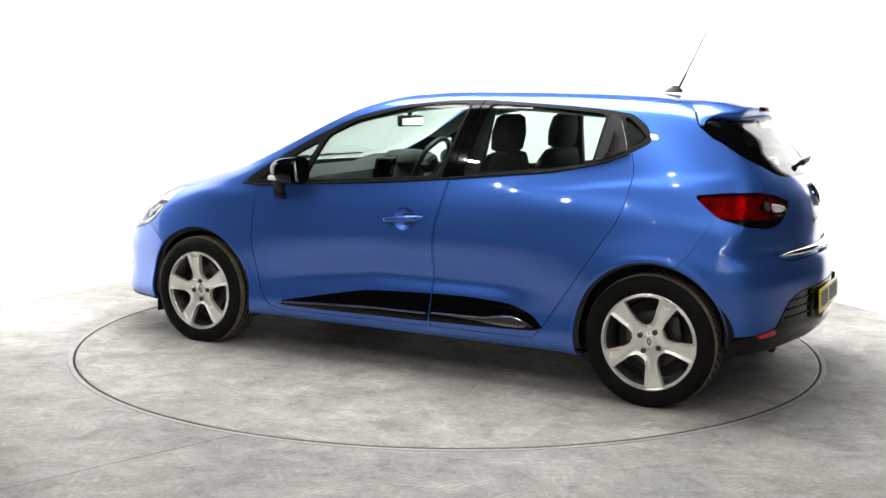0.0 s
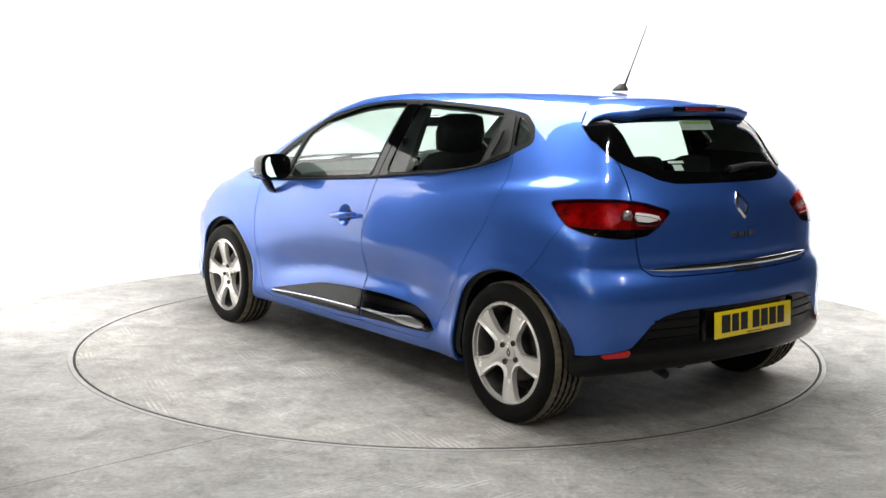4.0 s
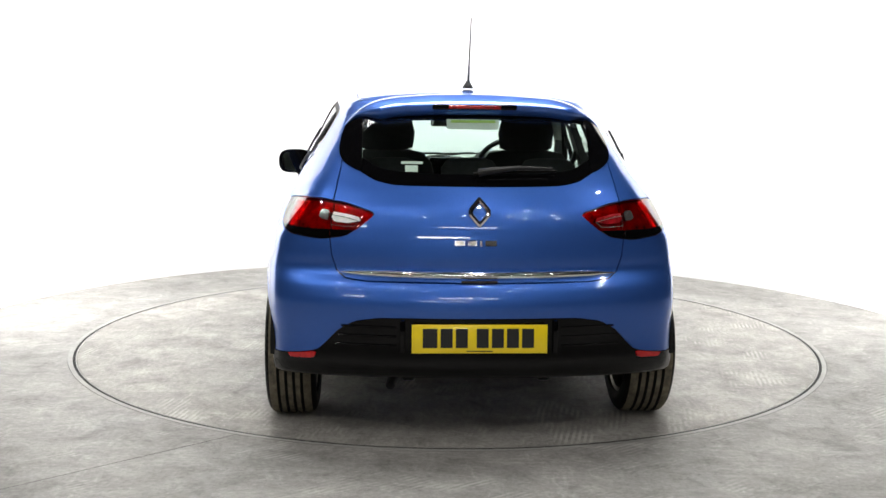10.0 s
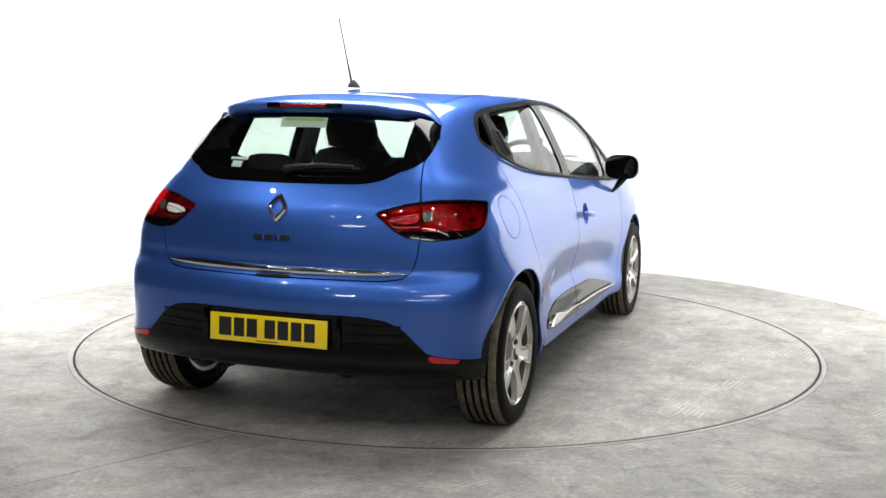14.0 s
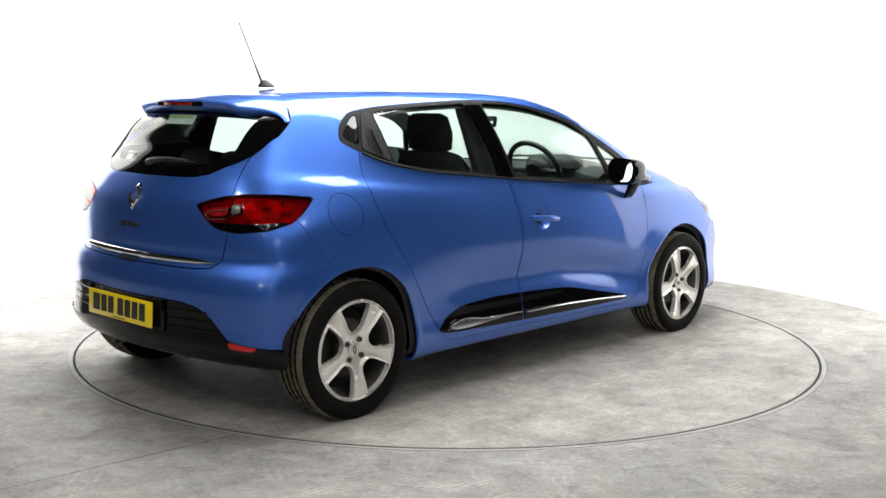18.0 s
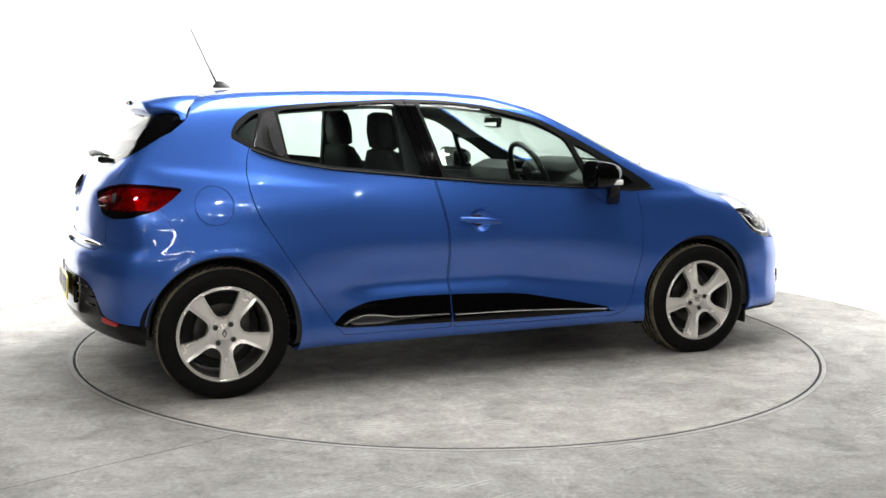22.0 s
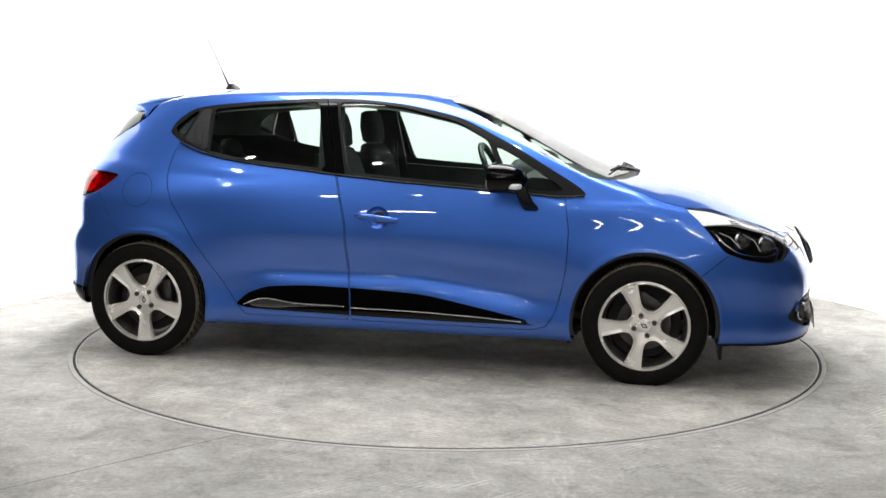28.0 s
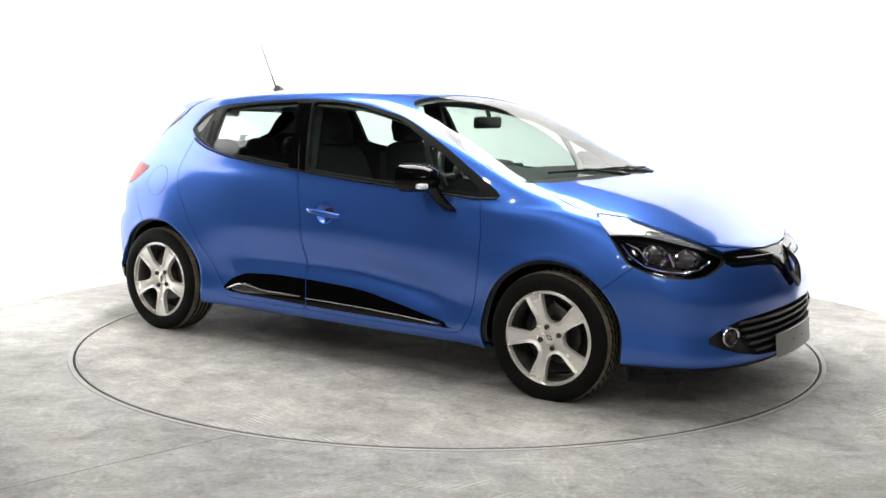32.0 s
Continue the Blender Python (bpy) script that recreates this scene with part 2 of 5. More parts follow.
TOP = curve([(-0.8, 1.18), (-0.4, 1.29), (-0.01, 1.386), (0.24, 1.408), (0.54, 1.420), (0.85, 1.424), (1.16, 1.425), (1.45, 1.409), (1.7, 1.350),
             (1.975, 1.232), (2.315, 1.058), (2.47, 0.997), (2.7, 0.953), (2.91, 0.908), (3.1, 0.838), (3.25, 0.782), (3.36, 0.713), (3.55, 0.56)], 0.06)
CROWN = curve([(-0.6, 0.09), (0.5, 0.085), (1.4, 0.07), (2.0, 0.08), (2.5, 0.050), (2.9, 0.047), (3.2, 0.075)], 0.1)
NOSE = curve([(0.0, 3.28), (0.17, 3.435), (0.24, 3.465), (0.35, 3.44), (0.5, 3.447), (0.62, 3.405), (0.72, 3.34), (0.8, 3.275), (0.9, 3.15)], 0.02)
TAIL = curve([(0.0, -0.41), (0.24, -0.565), (0.33, -0.615), (0.42, -0.607), (0.58, -0.607), (0.645, -0.59), (0.685, -0.552), (0.74, -0.556), (0.80, -0.553), (0.87, -0.544), (0.93, -0.529),
              (1.02, -0.478), (1.15, -0.375), (1.28, -0.30), (1.4, -0.225)], 0.016)
LOWER = curve([(0.15, 0.801), (0.21, 0.830), (0.28, 0.838), (0.36, 0.822), (0.45, 0.826), (0.54, 0.846), (0.66, 0.852), (0.76, 0.842), (0.86, 0.832),
               (0.95, 0.817), (1.05, 0.795), (1.2, 0.729)], 0.03)
PLAN = curve([(-0.7, 0.940), (-0.45, 0.965), (-0.2, 0.991), (0.05, 1.010), (0.4, 1.006), (1.0, 1.006), (1.8, 1.010), (2.3, 1.012), (2.6, 1.018), (2.9, 1.012),
              (3.2, 0.948), (3.5, 0.868)], 0.08)
WAIST = curve([(-0.5, 0.655), (-0.2, 0.755), (0.1, 0.795), (0.5, 0.807), (1.5, 0.822), (2.3, 0.811), (3.0, 0.796)], 0.1)
LEAN = curve([(-0.3, 0.78), (0.1, 0.587), (0.6, 0.410), (1.2, 0.325), (2.3, 0.25)], 0.1)
UNDER = curve([(-0.7, 0.29), (-0.4, 0.26), (0.3, 0.186), (2.2, 0.184), (2.9, 0.20), (3.5, 0.19)], 0.05)
ARCH_R, ARCH_F = (0.005, 0.30, 0.352), (2.590, 0.29, 0.356)


def side_width(x, z):
    """Half the body's width."""
    low = LOWER(z) * PLAN(x)
    for ax, az, ar in (ARCH_R, ARCH_F):
        r = np.hypot(x - ax, z - az)
        low = low + 0.014 * np.exp(-((r - ar - 0.02) / 0.09) ** 2) + 0.007 * np.exp(-((r - ar - 0.005) / 0.022) ** 2)
    along = 0.5 * (np.tanh((x - 0.62) / 0.12) - np.tanh((x - 2.0) / 0.12))
    dip = z - 0.492 + 0.085 * np.clip((x - 1.45) / 0.6, 0, 1)
    low = low - 0.036 * along * np.exp(-(dip / np.where(dip > 0, 0.115, 0.058)) ** 2)
    haunch = 0.5 * (np.tanh((x + 0.32) / 0.10) - np.tanh((x - 0.72) / 0.16))
    up = WAIST(x) - (z - 0.95) * LEAN(x) - 0.10 * np.maximum(z - 0.95, 0) ** 2
    ridge = 0.958 + 0.085 * np.clip((0.5 - x) / 0.8, 0, 1)
    wing = 0.5 * (np.tanh((x - 2.22) / 0.08) - np.tanh((x - 2.80) / 0.07))
    d, e = z - ridge + 0.006, z - 0.868
    swell = 0.013 * haunch * (1 - np.tanh(d / 0.020)) / 2 * np.exp(-(np.minimum(d, 0) / 0.17) ** 2)
    swell = swell + 0.015 * wing * (1 - np.tanh(e / 0.018)) / 2 * np.exp(-(np.minimum(e, 0) / 0.12) ** 2)
    return smin(low, up, 0.035) + swell


def front_face(y, z):
    return NOSE(z) - 0.247 * np.abs(y) ** 2 - 0.178 * (np.abs(y) / 0.82) ** 6


def rear_face(y, z):
    return TAIL(z) + 0.245 * y * y + 0.029 * (np.abs(y) / 0.82) ** 8


def body(x, y, z):
    """Negative inside the car's body."""
    side = (np.abs(y) - side_width(x, z)) * 0.95
    over = np.abs(y) - 0.48
    fold = 0.06 * (1 + np.tanh((x - 2.62) / 0.07)) * 0.5 * (over + np.sqrt(over * over + 0.0006))
    top = (z - TOP(x) + CROWN(x) * y * y + fold) * 0.9
    front = x - front_face(y, z)
    rear = rear_face(y, z) - x
    low = UNDER(x) - z
    a = smax(top, side, 0.070)
    a = smax(a, front, 0.07)
    a = smax(a, rear, 0.06)
    return smax(a, low, 0.02)


SPINE = (0.15, 2.55, 0.62)


def shell(nu=360, nt=130):
    """The left half of the body's skin: vertices, normals, triangles, found along rays from a line inside the car."""
    x0, x1, zs = SPINE
    cap = 95
    u = np.arange(nu)
    along = np.clip((u - cap) / (nu - 1 - 2 * cap), 0, 1)
    ox = x0 + (x1 - x0) * along
    polar = np.where(u < cap, -math.pi / 2 * (1 - u / cap), np.where(u > nu - 1 - cap, math.pi / 2 * (u - (nu - 1 - cap)) / cap, 0.0))
    th = -math.pi / 2 + math.pi * np.arange(nt) / (nt - 1)
    P, H = np.meshgrid(polar, th, indexing="ij")
    O = np.repeat(ox[:, None], nt, 1)
    d = np.stack([np.sin(P), np.cos(P) * np.cos(H), np.cos(P) * np.sin(H)], -1).reshape(-1, 3)
    o = np.stack([O.ravel(), 0 * O.ravel(), 0 * O.ravel() + zs], -1)
    lo, hi = np.zeros(len(d)), np.full(len(d), 1.6)
    for _ in range(26):
        mid = (lo + hi) / 2
        q = o + d * mid[:, None]
        inside = body(q[:, 0], q[:, 1], q[:, 2]) < 0
        lo, hi = np.where(inside, mid, lo), np.where(inside, hi, mid)
    v = o + d * lo[:, None]
    v[:, 1] = np.maximum(v[:, 1], 0)
    i, j = np.meshgrid(np.arange(nu - 1), np.arange(nt - 1), indexing="ij")
    a = (i * nt + j).ravel()
    t = np.concatenate([np.stack([a, a + nt + 1, a + nt], 1), np.stack([a, a + 1, a + nt + 1], 1)])
    return v, skin_normal(v), t


def skin_normal(v):
    e = 0.004
    x, y, z = v.T
    n = np.stack([body(x + e, y, z) - body(x - e, y, z), body(x, y + e, z) - body(x, y - e, z), body(x, y, z + e) - body(x, y, z - e)], 1)
    n[np.abs(y) < 1e-6, 1] = 0
    return n / np.linalg.norm(n, axis=1)[:, None]


# ---- mesh tools ----
def mesh_ob(name, v, f, mat, parent=None, label="", normals=None, smooth=True):
    me = bpy.data.meshes.new(name)
    me.from_pydata([tuple(p) for p in np.asarray(v, float).tolist()], [], [tuple(q) for q in f])
    me.materials.append(mat)
    if smooth:
        me.polygons.foreach_set("use_smooth", [True] * len(me.polygons))
    if normals is not None:
        me.normals_split_custom_set_from_vertices([tuple(n) for n in np.asarray(normals, float).tolist()])
    me.update()
    ob = new(name, me)
    ob.parent = parent
    return tagged(ob, label)


def part(name, bm, mat, parent, label="", smooth=35.0):
    """Link a bmesh as one mesh object under a thing or a part."""
    bmesh.ops.recalc_face_normals(bm, faces=bm.faces)
    if smooth:
        for f in bm.faces:
            f.smooth = True
        for e in bm.edges:
            if len(e.link_faces) == 2 and e.calc_face_angle(0) > radians(smooth):
                e.smooth = False
    me = bpy.data.meshes.new(name)
    bm.to_mesh(me)
    bm.free()
    me.materials.append(mat)
    ob = new(name, me)
    ob.parent = parent
    return tagged(ob, label)


def block(cx, cy, cz, sx, sy, sz, bevel=0.004, seg=2, m=None, bm=None):
    """A rounded box; m turns it about its own centre."""
    bm = bm or bmesh.new()
    r = bmesh.ops.create_cube(bm, size=1.0)
    vs = r["verts"]
    bmesh.ops.scale(bm, vec=(sx, sy, sz), verts=vs)
    if bevel:
        es = list({e for v in vs for e in v.link_edges})
        g = bmesh.ops.bevel(bm, geom=es, offset=bevel, segments=seg, profile=0.5, affect="EDGES")
        vs = list({v for f in g["faces"] for v in f.verts} | {v for v in vs if v.is_valid})
    bmesh.ops.transform(bm, matrix=Matrix.Translation((cx, cy, cz)) @ (m or Matrix()), verts=vs)
    return bm


def lathe(profile, seg=48, close=False, bm=None):
    """Turn (radius, y) pairs about the y axis."""
    bm = bm or bmesh.new()
    rings = []
    for r, y in profile:
        rings.append([bm.verts.new((r * math.sin(2 * math.pi * k / seg), y, r * math.cos(2 * math.pi * k / seg))) for k in range(seg)])
    pairs = list(zip(rings, rings[1:])) + ([(rings[-1], rings[0])] if close else [])
    for a, b in pairs:
        for k in range(seg):
            bm.faces.new((a[k], a[(k + 1) % seg], b[(k + 1) % seg], b[k]))
    return bm


def loft(rings, caps=True, bm=None):
    """A skin over rings of equally many points."""
    bm = bm or bmesh.new()
    vs = [[bm.verts.new(p) for p in ring] for ring in rings]
    n = len(vs[0])
    for a, b in zip(vs, vs[1:]):
        for k in range(n):
            bm.faces.new((a[k], a[(k + 1) % n], b[(k + 1) % n], b[k]))
    if caps:
        bm.faces.new(vs[0][::-1])
        bm.faces.new(vs[-1])
    return bm


def tube(points, radius, seg=8, bm=None):
    """A round bar along points; radius is a number or one per point."""
    pts = [Vector(p) for p in points]
    rr = radius if isinstance(radius, (list, tuple)) else [radius] * len(pts)
    rings = []
    up = Vector((0.3, 0.2, 1)).normalized()
    for i, p in enumerate(pts):
        d = (pts[min(i + 1, len(pts) - 1)] - pts[max(i - 1, 0)]).normalized()
        a = d.cross(up).normalized()
        b = d.cross(a)
        rings.append([p + rr[i] * (a * math.cos(2 * math.pi * k / seg) + b * math.sin(2 * math.pi * k / seg)) for k in range(seg)])
    return loft(rings, True, bm)


def oval(cx, cy, cz, sx, sy, n=24, power=3.0, tilt=0.0):
    """A rounded-rectangle ring in a level plane, tipped about y by tilt."""
    out = []
    for k in range(n):
        a = 2 * math.pi * k / n
        c, s = math.cos(a), math.sin(a)
        x = sx * math.copysign(abs(c) ** (2 / power), c)
        y = sy * math.copysign(abs(s) ** (2 / power), s)
        out.append((cx + x * math.cos(tilt), cy + y, cz - x * math.sin(tilt)))
    return out


def chaikin(poly, n=2, q=0.22):
    """Round a closed outline's corners."""
    for _ in range(n):
        out = []
        for (ax, ay), (bx, by) in zip(poly, poly[1:] + poly[:1]):
            out += [(ax + (bx - ax) * q, ay + (by - ay) * q), (bx + (ax - bx) * q, by + (ay - by) * q)]
        poly = out
    return poly


def outline(poly, a, b):
    """Signed distance from points (a, b) to a closed outline, negative inside."""
    p = np.array(poly, float)
    q = np.roll(p, -1, 0)
    best = np.full(len(a), 1e9)
    inside = np.zeros(len(a), bool)
    for (x0, y0), (x1, y1) in zip(p, q):
        dx, dy = x1 - x0, y1 - y0
        t = np.clip(((a - x0) * dx + (b - y0) * dy) / (dx * dx + dy * dy + 1e-12), 0, 1)
        best = np.minimum(best, (a - x0 - t * dx) ** 2 + (b - y0 - t * dy) ** 2)
        if y0 != y1:
            hit = (y0 > b) != (y1 > b)
            inside ^= hit & (a < dx * (b - y0) / dy + x0)
    d = np.sqrt(best)
    return np.where(inside, -d, d)


# ---- cutting the body's skin into panels ----
def cut(skin, g):
    """Split a skin along g = 0: what lies inside (g < 0), what lies outside."""
    v, n, t = skin
    neg = g[t] < 0
    c = neg.sum(1)
    ins, out = [t[c == 3]], [t[c == 0]]
    extra_v, extra_n, made = [], [], {}

    def mid(i, j):
        key = (i, j) if i < j else (j, i)
        if key not in made:
            i, j = key
            w = g[i] / (g[i] - g[j])
            made[key] = len(v) + len(extra_v)
            extra_v.append(v[i] + w * (v[j] - v[i]))
            m = n[i] + w * (n[j] - n[i])
            extra_n.append(m / np.linalg.norm(m))
        return made[key]
    ti, to = [], []
    for tri, ng in zip(t[(c > 0) & (c < 3)].tolist(), neg[(c > 0) & (c < 3)].tolist()):
        odd = ng.index(True) if sum(ng) == 1 else ng.index(False)
        a, b, d = tri[odd], tri[(odd + 1) % 3], tri[(odd + 2) % 3]
        ab, ad = mid(a, b), mid(a, d)
        one, two = (ti, to) if sum(ng) == 1 else (to, ti)
        one.append((a, ab, ad))
        two += [(ab, b, d), (ab, d, ad)]
    if extra_v:
        v, n = np.concatenate([v, extra_v]), np.concatenate([n, extra_n])
    ins.append(np.array(ti, int).reshape(-1, 3))
    out.append(np.array(to, int).reshape(-1, 3))
    return (v, n, np.concatenate(ins)), (v, n, np.concatenate(out))


def tidy(skin):
    v, n, t = skin
    t = t[(t[:, 0] != t[:, 1]) & (t[:, 1] != t[:, 2]) & (t[:, 0] != t[:, 2])]
    used, inv = np.unique(t, return_inverse=True)
    return v[used], n[used], inv.reshape(-1, 3)


def take(skin, region, gap=0.0025):
    """Lift a region out of a skin, with a shut line round it."""
    g = region(skin[0])
    inside = tidy(cut(skin, g + gap)[0])
    return inside, tidy(cut(skin, g - gap)[1])


def largest(skin):
    """The biggest connected piece of a skin."""
    v, n, t = skin
    mark = np.arange(len(v))
    while True:
        low = mark.copy()
        m = mark[t].min(1)
        for k in range(3):
            np.minimum.at(low, t[:, k], m)
        low = low[low]
        if (low == mark).all():
            break
        mark = low
    names, count = np.unique(mark[t[:, 0]], return_counts=True)
    return tidy((v, n, t[mark[t[:, 0]] == names[count.argmax()]])) if len(t) else skin


def mirrored(skin):
    v, n, t = skin
    f = np.array([1, -1, 1])
    return v * f, n * f, t[:, ::-1]


def both(skin):
    """A skin and its mirror image, joined along the middle."""
    v, n, t = skin
    w, k, s = mirrored(skin)
    mid = np.abs(v[:, 1]) < 1e-5
    idx = np.where(mid, np.arange(len(v)), len(v) + np.cumsum(~mid) - 1)
    return np.concatenate([v, w[~mid]]), np.concatenate([n, k[~mid]]), np.concatenate([t, idx[s]])


def panel(name, skin, mat, parent, label="", thick=0.012, lift=0.0):
    """A skin as a panel with turned-in edges."""
    v, n, t = skin
    if len(t) == 0:
        return None
    v = v + n * lift
    e = np.concatenate([t[:, [0, 1]], t[:, [1, 2]], t[:, [2, 0]]])
    key = np.sort(e, 1)
    _, first, count = np.unique(key[:, 0] * 1000003 + key[:, 1], return_index=True, return_counts=True)
    rim = e[first[count == 1]]
    faces = t.tolist()
    allv, alln = [v], [n]
    if thick and len(rim):
        a, b = rim[:, 0], rim[:, 1]
        k = len(v)
        m = len(rim)
        na, nb = n[a], n[b]
        allv += [v[a], v[b], v[a] - na * thick, v[b] - nb * thick]
        alln += [np.zeros((4 * m, 3))]
        i = np.arange(m)
        faces += np.stack([k + m + i, k + i, k + 2 * m + i, k + 3 * m + i], 1).tolist()
    return mesh_ob(name, np.concatenate(allv), faces, mat, parent, label, np.concatenate(alln))


def side(poly, lowest=0.3):
    return lambda v: np.maximum(outline(poly, v[:, 0], v[:, 2]), lowest - v[:, 1])


def plan(poly, above=0.62):
    return lambda v: np.maximum(outline(poly, v[:, 0], v[:, 1]), above - v[:, 2])


def back(poly, before=0.1):
    return lambda v: np.maximum(outline(poly, v[:, 1], v[:, 2]), v[:, 0] - before)


def nose(poly, behind=2.7):
    return lambda v: np.maximum(outline(poly, v[:, 1], v[:, 2]), behind - v[:, 0])


def wheel_gap(cx, cz, rx, rz, grow=0.0):
    return lambda v: np.maximum((np.hypot((v[:, 0] - cx) / (rx + grow), (v[:, 2] - cz) / (rz + grow)) - 1) * rz, 0.55 - v[:, 1])


def meet(*regions):
    return lambda v: np.max([r(v) for r in regions], axis=0)


def less(a, b):
    return lambda v: np.maximum(a(v), -b(v))


def shrink(a, d):
    return lambda v: a(v) + d


def on_side(x, z, left=True):
    """The place of the body's side at (x, z)."""
    y = float(side_width(np.array([x]), np.array([z]))[0])
    return Vector((x, y if left else -y, z))


def on_back(y, z):
    return Vector((float(rear_face(np.array([y]), np.array([z]))[0]), y, z))


def on_nose(y, z):
    return Vector((float(front_face(np.array([y]), np.array([z]))[0]), y, z))


def on_top(x, y):
    return Vector((x, y, float(TOP(x) - CROWN(x) * y * y)))


# ---- the car ----
car = new("car")
tagged(car, "blue five-door hatchback car with silver alloy wheels on the turntable", "car")
AXLE = -1.469          # the rear axle's place along the car, from the turntable's middle

DLO = chaikin([(0.078, 1.172), (0.115, 1.24), (0.19, 1.295), (0.33, 1.318), (0.53, 1.334), (0.924, 1.357), (1.15, 1.352), (1.378, 1.328), (1.665, 1.266), (1.946, 1.127),
               (2.325, 0.905), (2.164, 0.900), (1.781, 0.926), (1.352, 0.955), (1.073, 0.979), (0.798, 1.006), (0.526, 1.032), (0.311, 1.072), (0.162, 1.124)], 2, 0.15)
PANE_QUARTER = chaikin([(0.104, 1.192), (0.165, 1.250), (0.216, 1.286), (0.230, 1.284), (0.205, 1.215), (0.176, 1.150), (0.125, 1.172)], 2, 0.12)
PANE_REAR = chaikin([(0.316, 1.297), (0.577, 1.322), (0.905, 1.341), (0.985, 1.000), (0.66, 1.026), (0.454, 1.050), (0.382, 1.064), (0.334, 1.080)], 2, 0.06)
HANDLE_PLATE = [(0.252, 1.290), (0.300, 1.294), (0.322, 1.092), (0.309, 1.082), (0.182, 1.134), (0.205, 1.190)]
HANDLE_SHADE = chaikin([(0.278, 1.228), (0.240, 1.224), (0.220, 1.17), (0.226, 1.135), (0.270, 1.107), (0.295, 1.114)], 1, 0.2)
PILLAR = [(0.900, 1.330), (1.003, 1.332), (1.010, 1.30), (1.092, 0.96), (0.972, 0.96), (0.905, 1.30)]
PANE_FRONT = chaikin([(1.012, 1.341), (1.20, 1.336), (1.36, 1.316), (1.64, 1.250), (1.80, 1.165), (1.910, 0.928), (1.352, 0.965), (1.106, 0.985)], 2, 0.06)
PANE_TRIANGLE = chaikin([(1.835, 1.145), (1.945, 1.090), (2.19, 0.934), (2.14, 0.918), (1.945, 0.930)], 2, 0.1)
DOOR_FRONT = [(2.185, 0.95), (2.195, 0.888), (2.218, 0.733), (2.212, 0.562), (2.19, 0.44), (2.165, 0.34), (2.12, 0.262), (2.05, 0.240), (1.30, 0.243), (1.134, 0.245),
              (1.130, 0.30), (1.118, 0.46), (1.101, 0.742), (1.045, 0.977), (1.03, 1.10), (1.8, 1.10)]
DOOR_REAR = [(1.120, 0.245), (1.122, 0.30), (1.110, 0.46), (1.093, 0.742), (1.037, 0.977), (1.02, 1.15), (0.30, 1.20), (0.162, 1.130), (0.138, 1.07), (0.129, 1.012), (0.133, 0.94), (0.146, 0.882), (0.175, 0.81),
             (0.217, 0.75), (0.280, 0.65), (0.359, 0.532), (0.44, 0.42), (0.518, 0.305), (0.565, 0.250)]
CLADDING = chaikin([(0.512, 0.30), (0.573, 0.358), (0.683, 0.398), (0.903, 0.410), (1.155, 0.406), (1.497, 0.391), (1.787, 0.335), (2.135, 0.264), (1.7, 0.262), (1.169, 0.268), (0.572, 0.282)], 2, 0.15)
STRIP_REAR = chaikin([(0.555, 0.300), (0.60, 0.322), (0.68, 0.342), (0.75, 0.336), (0.82, 0.322), (1.10, 0.317), (1.10, 0.303), (0.75, 0.293), (0.62, 0.292)], 2, 0.15)
STRIP_EDGE = [(0.562, 0.302), (0.60, 0.321), (0.64, 0.335), (0.68, 0.339), (0.75, 0.333), (0.82, 0.321), (0.95, 0.318), (1.10, 0.316)]
STRIP_LINE = [(1.135, 0.311), (1.3, 0.310), (1.5, 0.307), (1.75, 0.297), (2.0, 0.283)]
WINDSCREEN = chaikin([(1.545, -0.3), (1.545, 0.28), (1.575, 0.475), (1.64, 0.580), (2.0, 0.715), (2.36, 0.752), (2.42, 0.60), (2.48, 0.28), (2.50, -0.3)], 2, 0.15)
COWL = [(2.44, -0.3), (2.42, 0.28), (2.36, 0.56), (2.345, 0.705), (2.395, 0.722), (2.47, 0.59), (2.53, 0.30), (2.55, -0.3)]
BONNET = [(2.52, -0.3), (2.50, 0.28), (2.43, 0.60), (2.40, 0.668), (2.43, 0.700), (2.506, 0.735), (2.633, 0.745), (2.735, 0.742), (2.88, 0.69), (3.051, 0.632), (3.204, 0.54), (3.262, 0.42), (3.306, 0.26),
          (3.325, 0.10), (3.327, -0.3)]
HEAD_LAMP = chaikin([(2.005, 0.862), (2.207, 0.845), (2.42, 0.792), (2.625, 0.738), (2.80, 0.690), (2.76, 0.655), (2.62, 0.612), (2.50, 0.598), (2.385, 0.602), (2.26, 0.618), (2.14, 0.652), (2.075, 0.742)], 2, 0.12)
TAIL_LAMP = chaikin([(-0.092, 0.915), (0.0, 0.936), (0.07, 0.951), (0.217, 0.966), (0.40, 0.964), (0.60, 0.950), (0.555, 0.90), (0.50, 0.858), (0.36, 0.826), (0.169, 0.811), (0.045, 0.824), (-0.025, 0.86)], 2, 0.12)
TAILGATE = [(-0.3, 1.36), (0.47, 1.34), (0.535, 1.27), (0.548, 1.20), (0.535, 1.10), (0.556, 0.997), (0.578, 0.90), (0.580, 0.84), (0.570, 0.75), (0.550, 0.69), (0.515, 0.664), (0.44, 0.656), (-0.3, 0.654)]
REAR_WINDOW = chaikin([(-0.3, 1.33), (0.47, 1.32), (0.535, 1.26), (0.552, 1.19), (0.545, 1.145), (0.463, 1.070), (0.40, 1.036), (0.32, 1.020), (-0.3, 1.016)], 2, 0.12)
REAR_CLEAR = chaikin([(-0.3, 1.285), (0.42, 1.275), (0.485, 1.25), (0.500, 1.19), (0.470, 1.13), (0.38, 1.082), (0.28, 1.068), (-0.3, 1.06)], 2, 0.15)
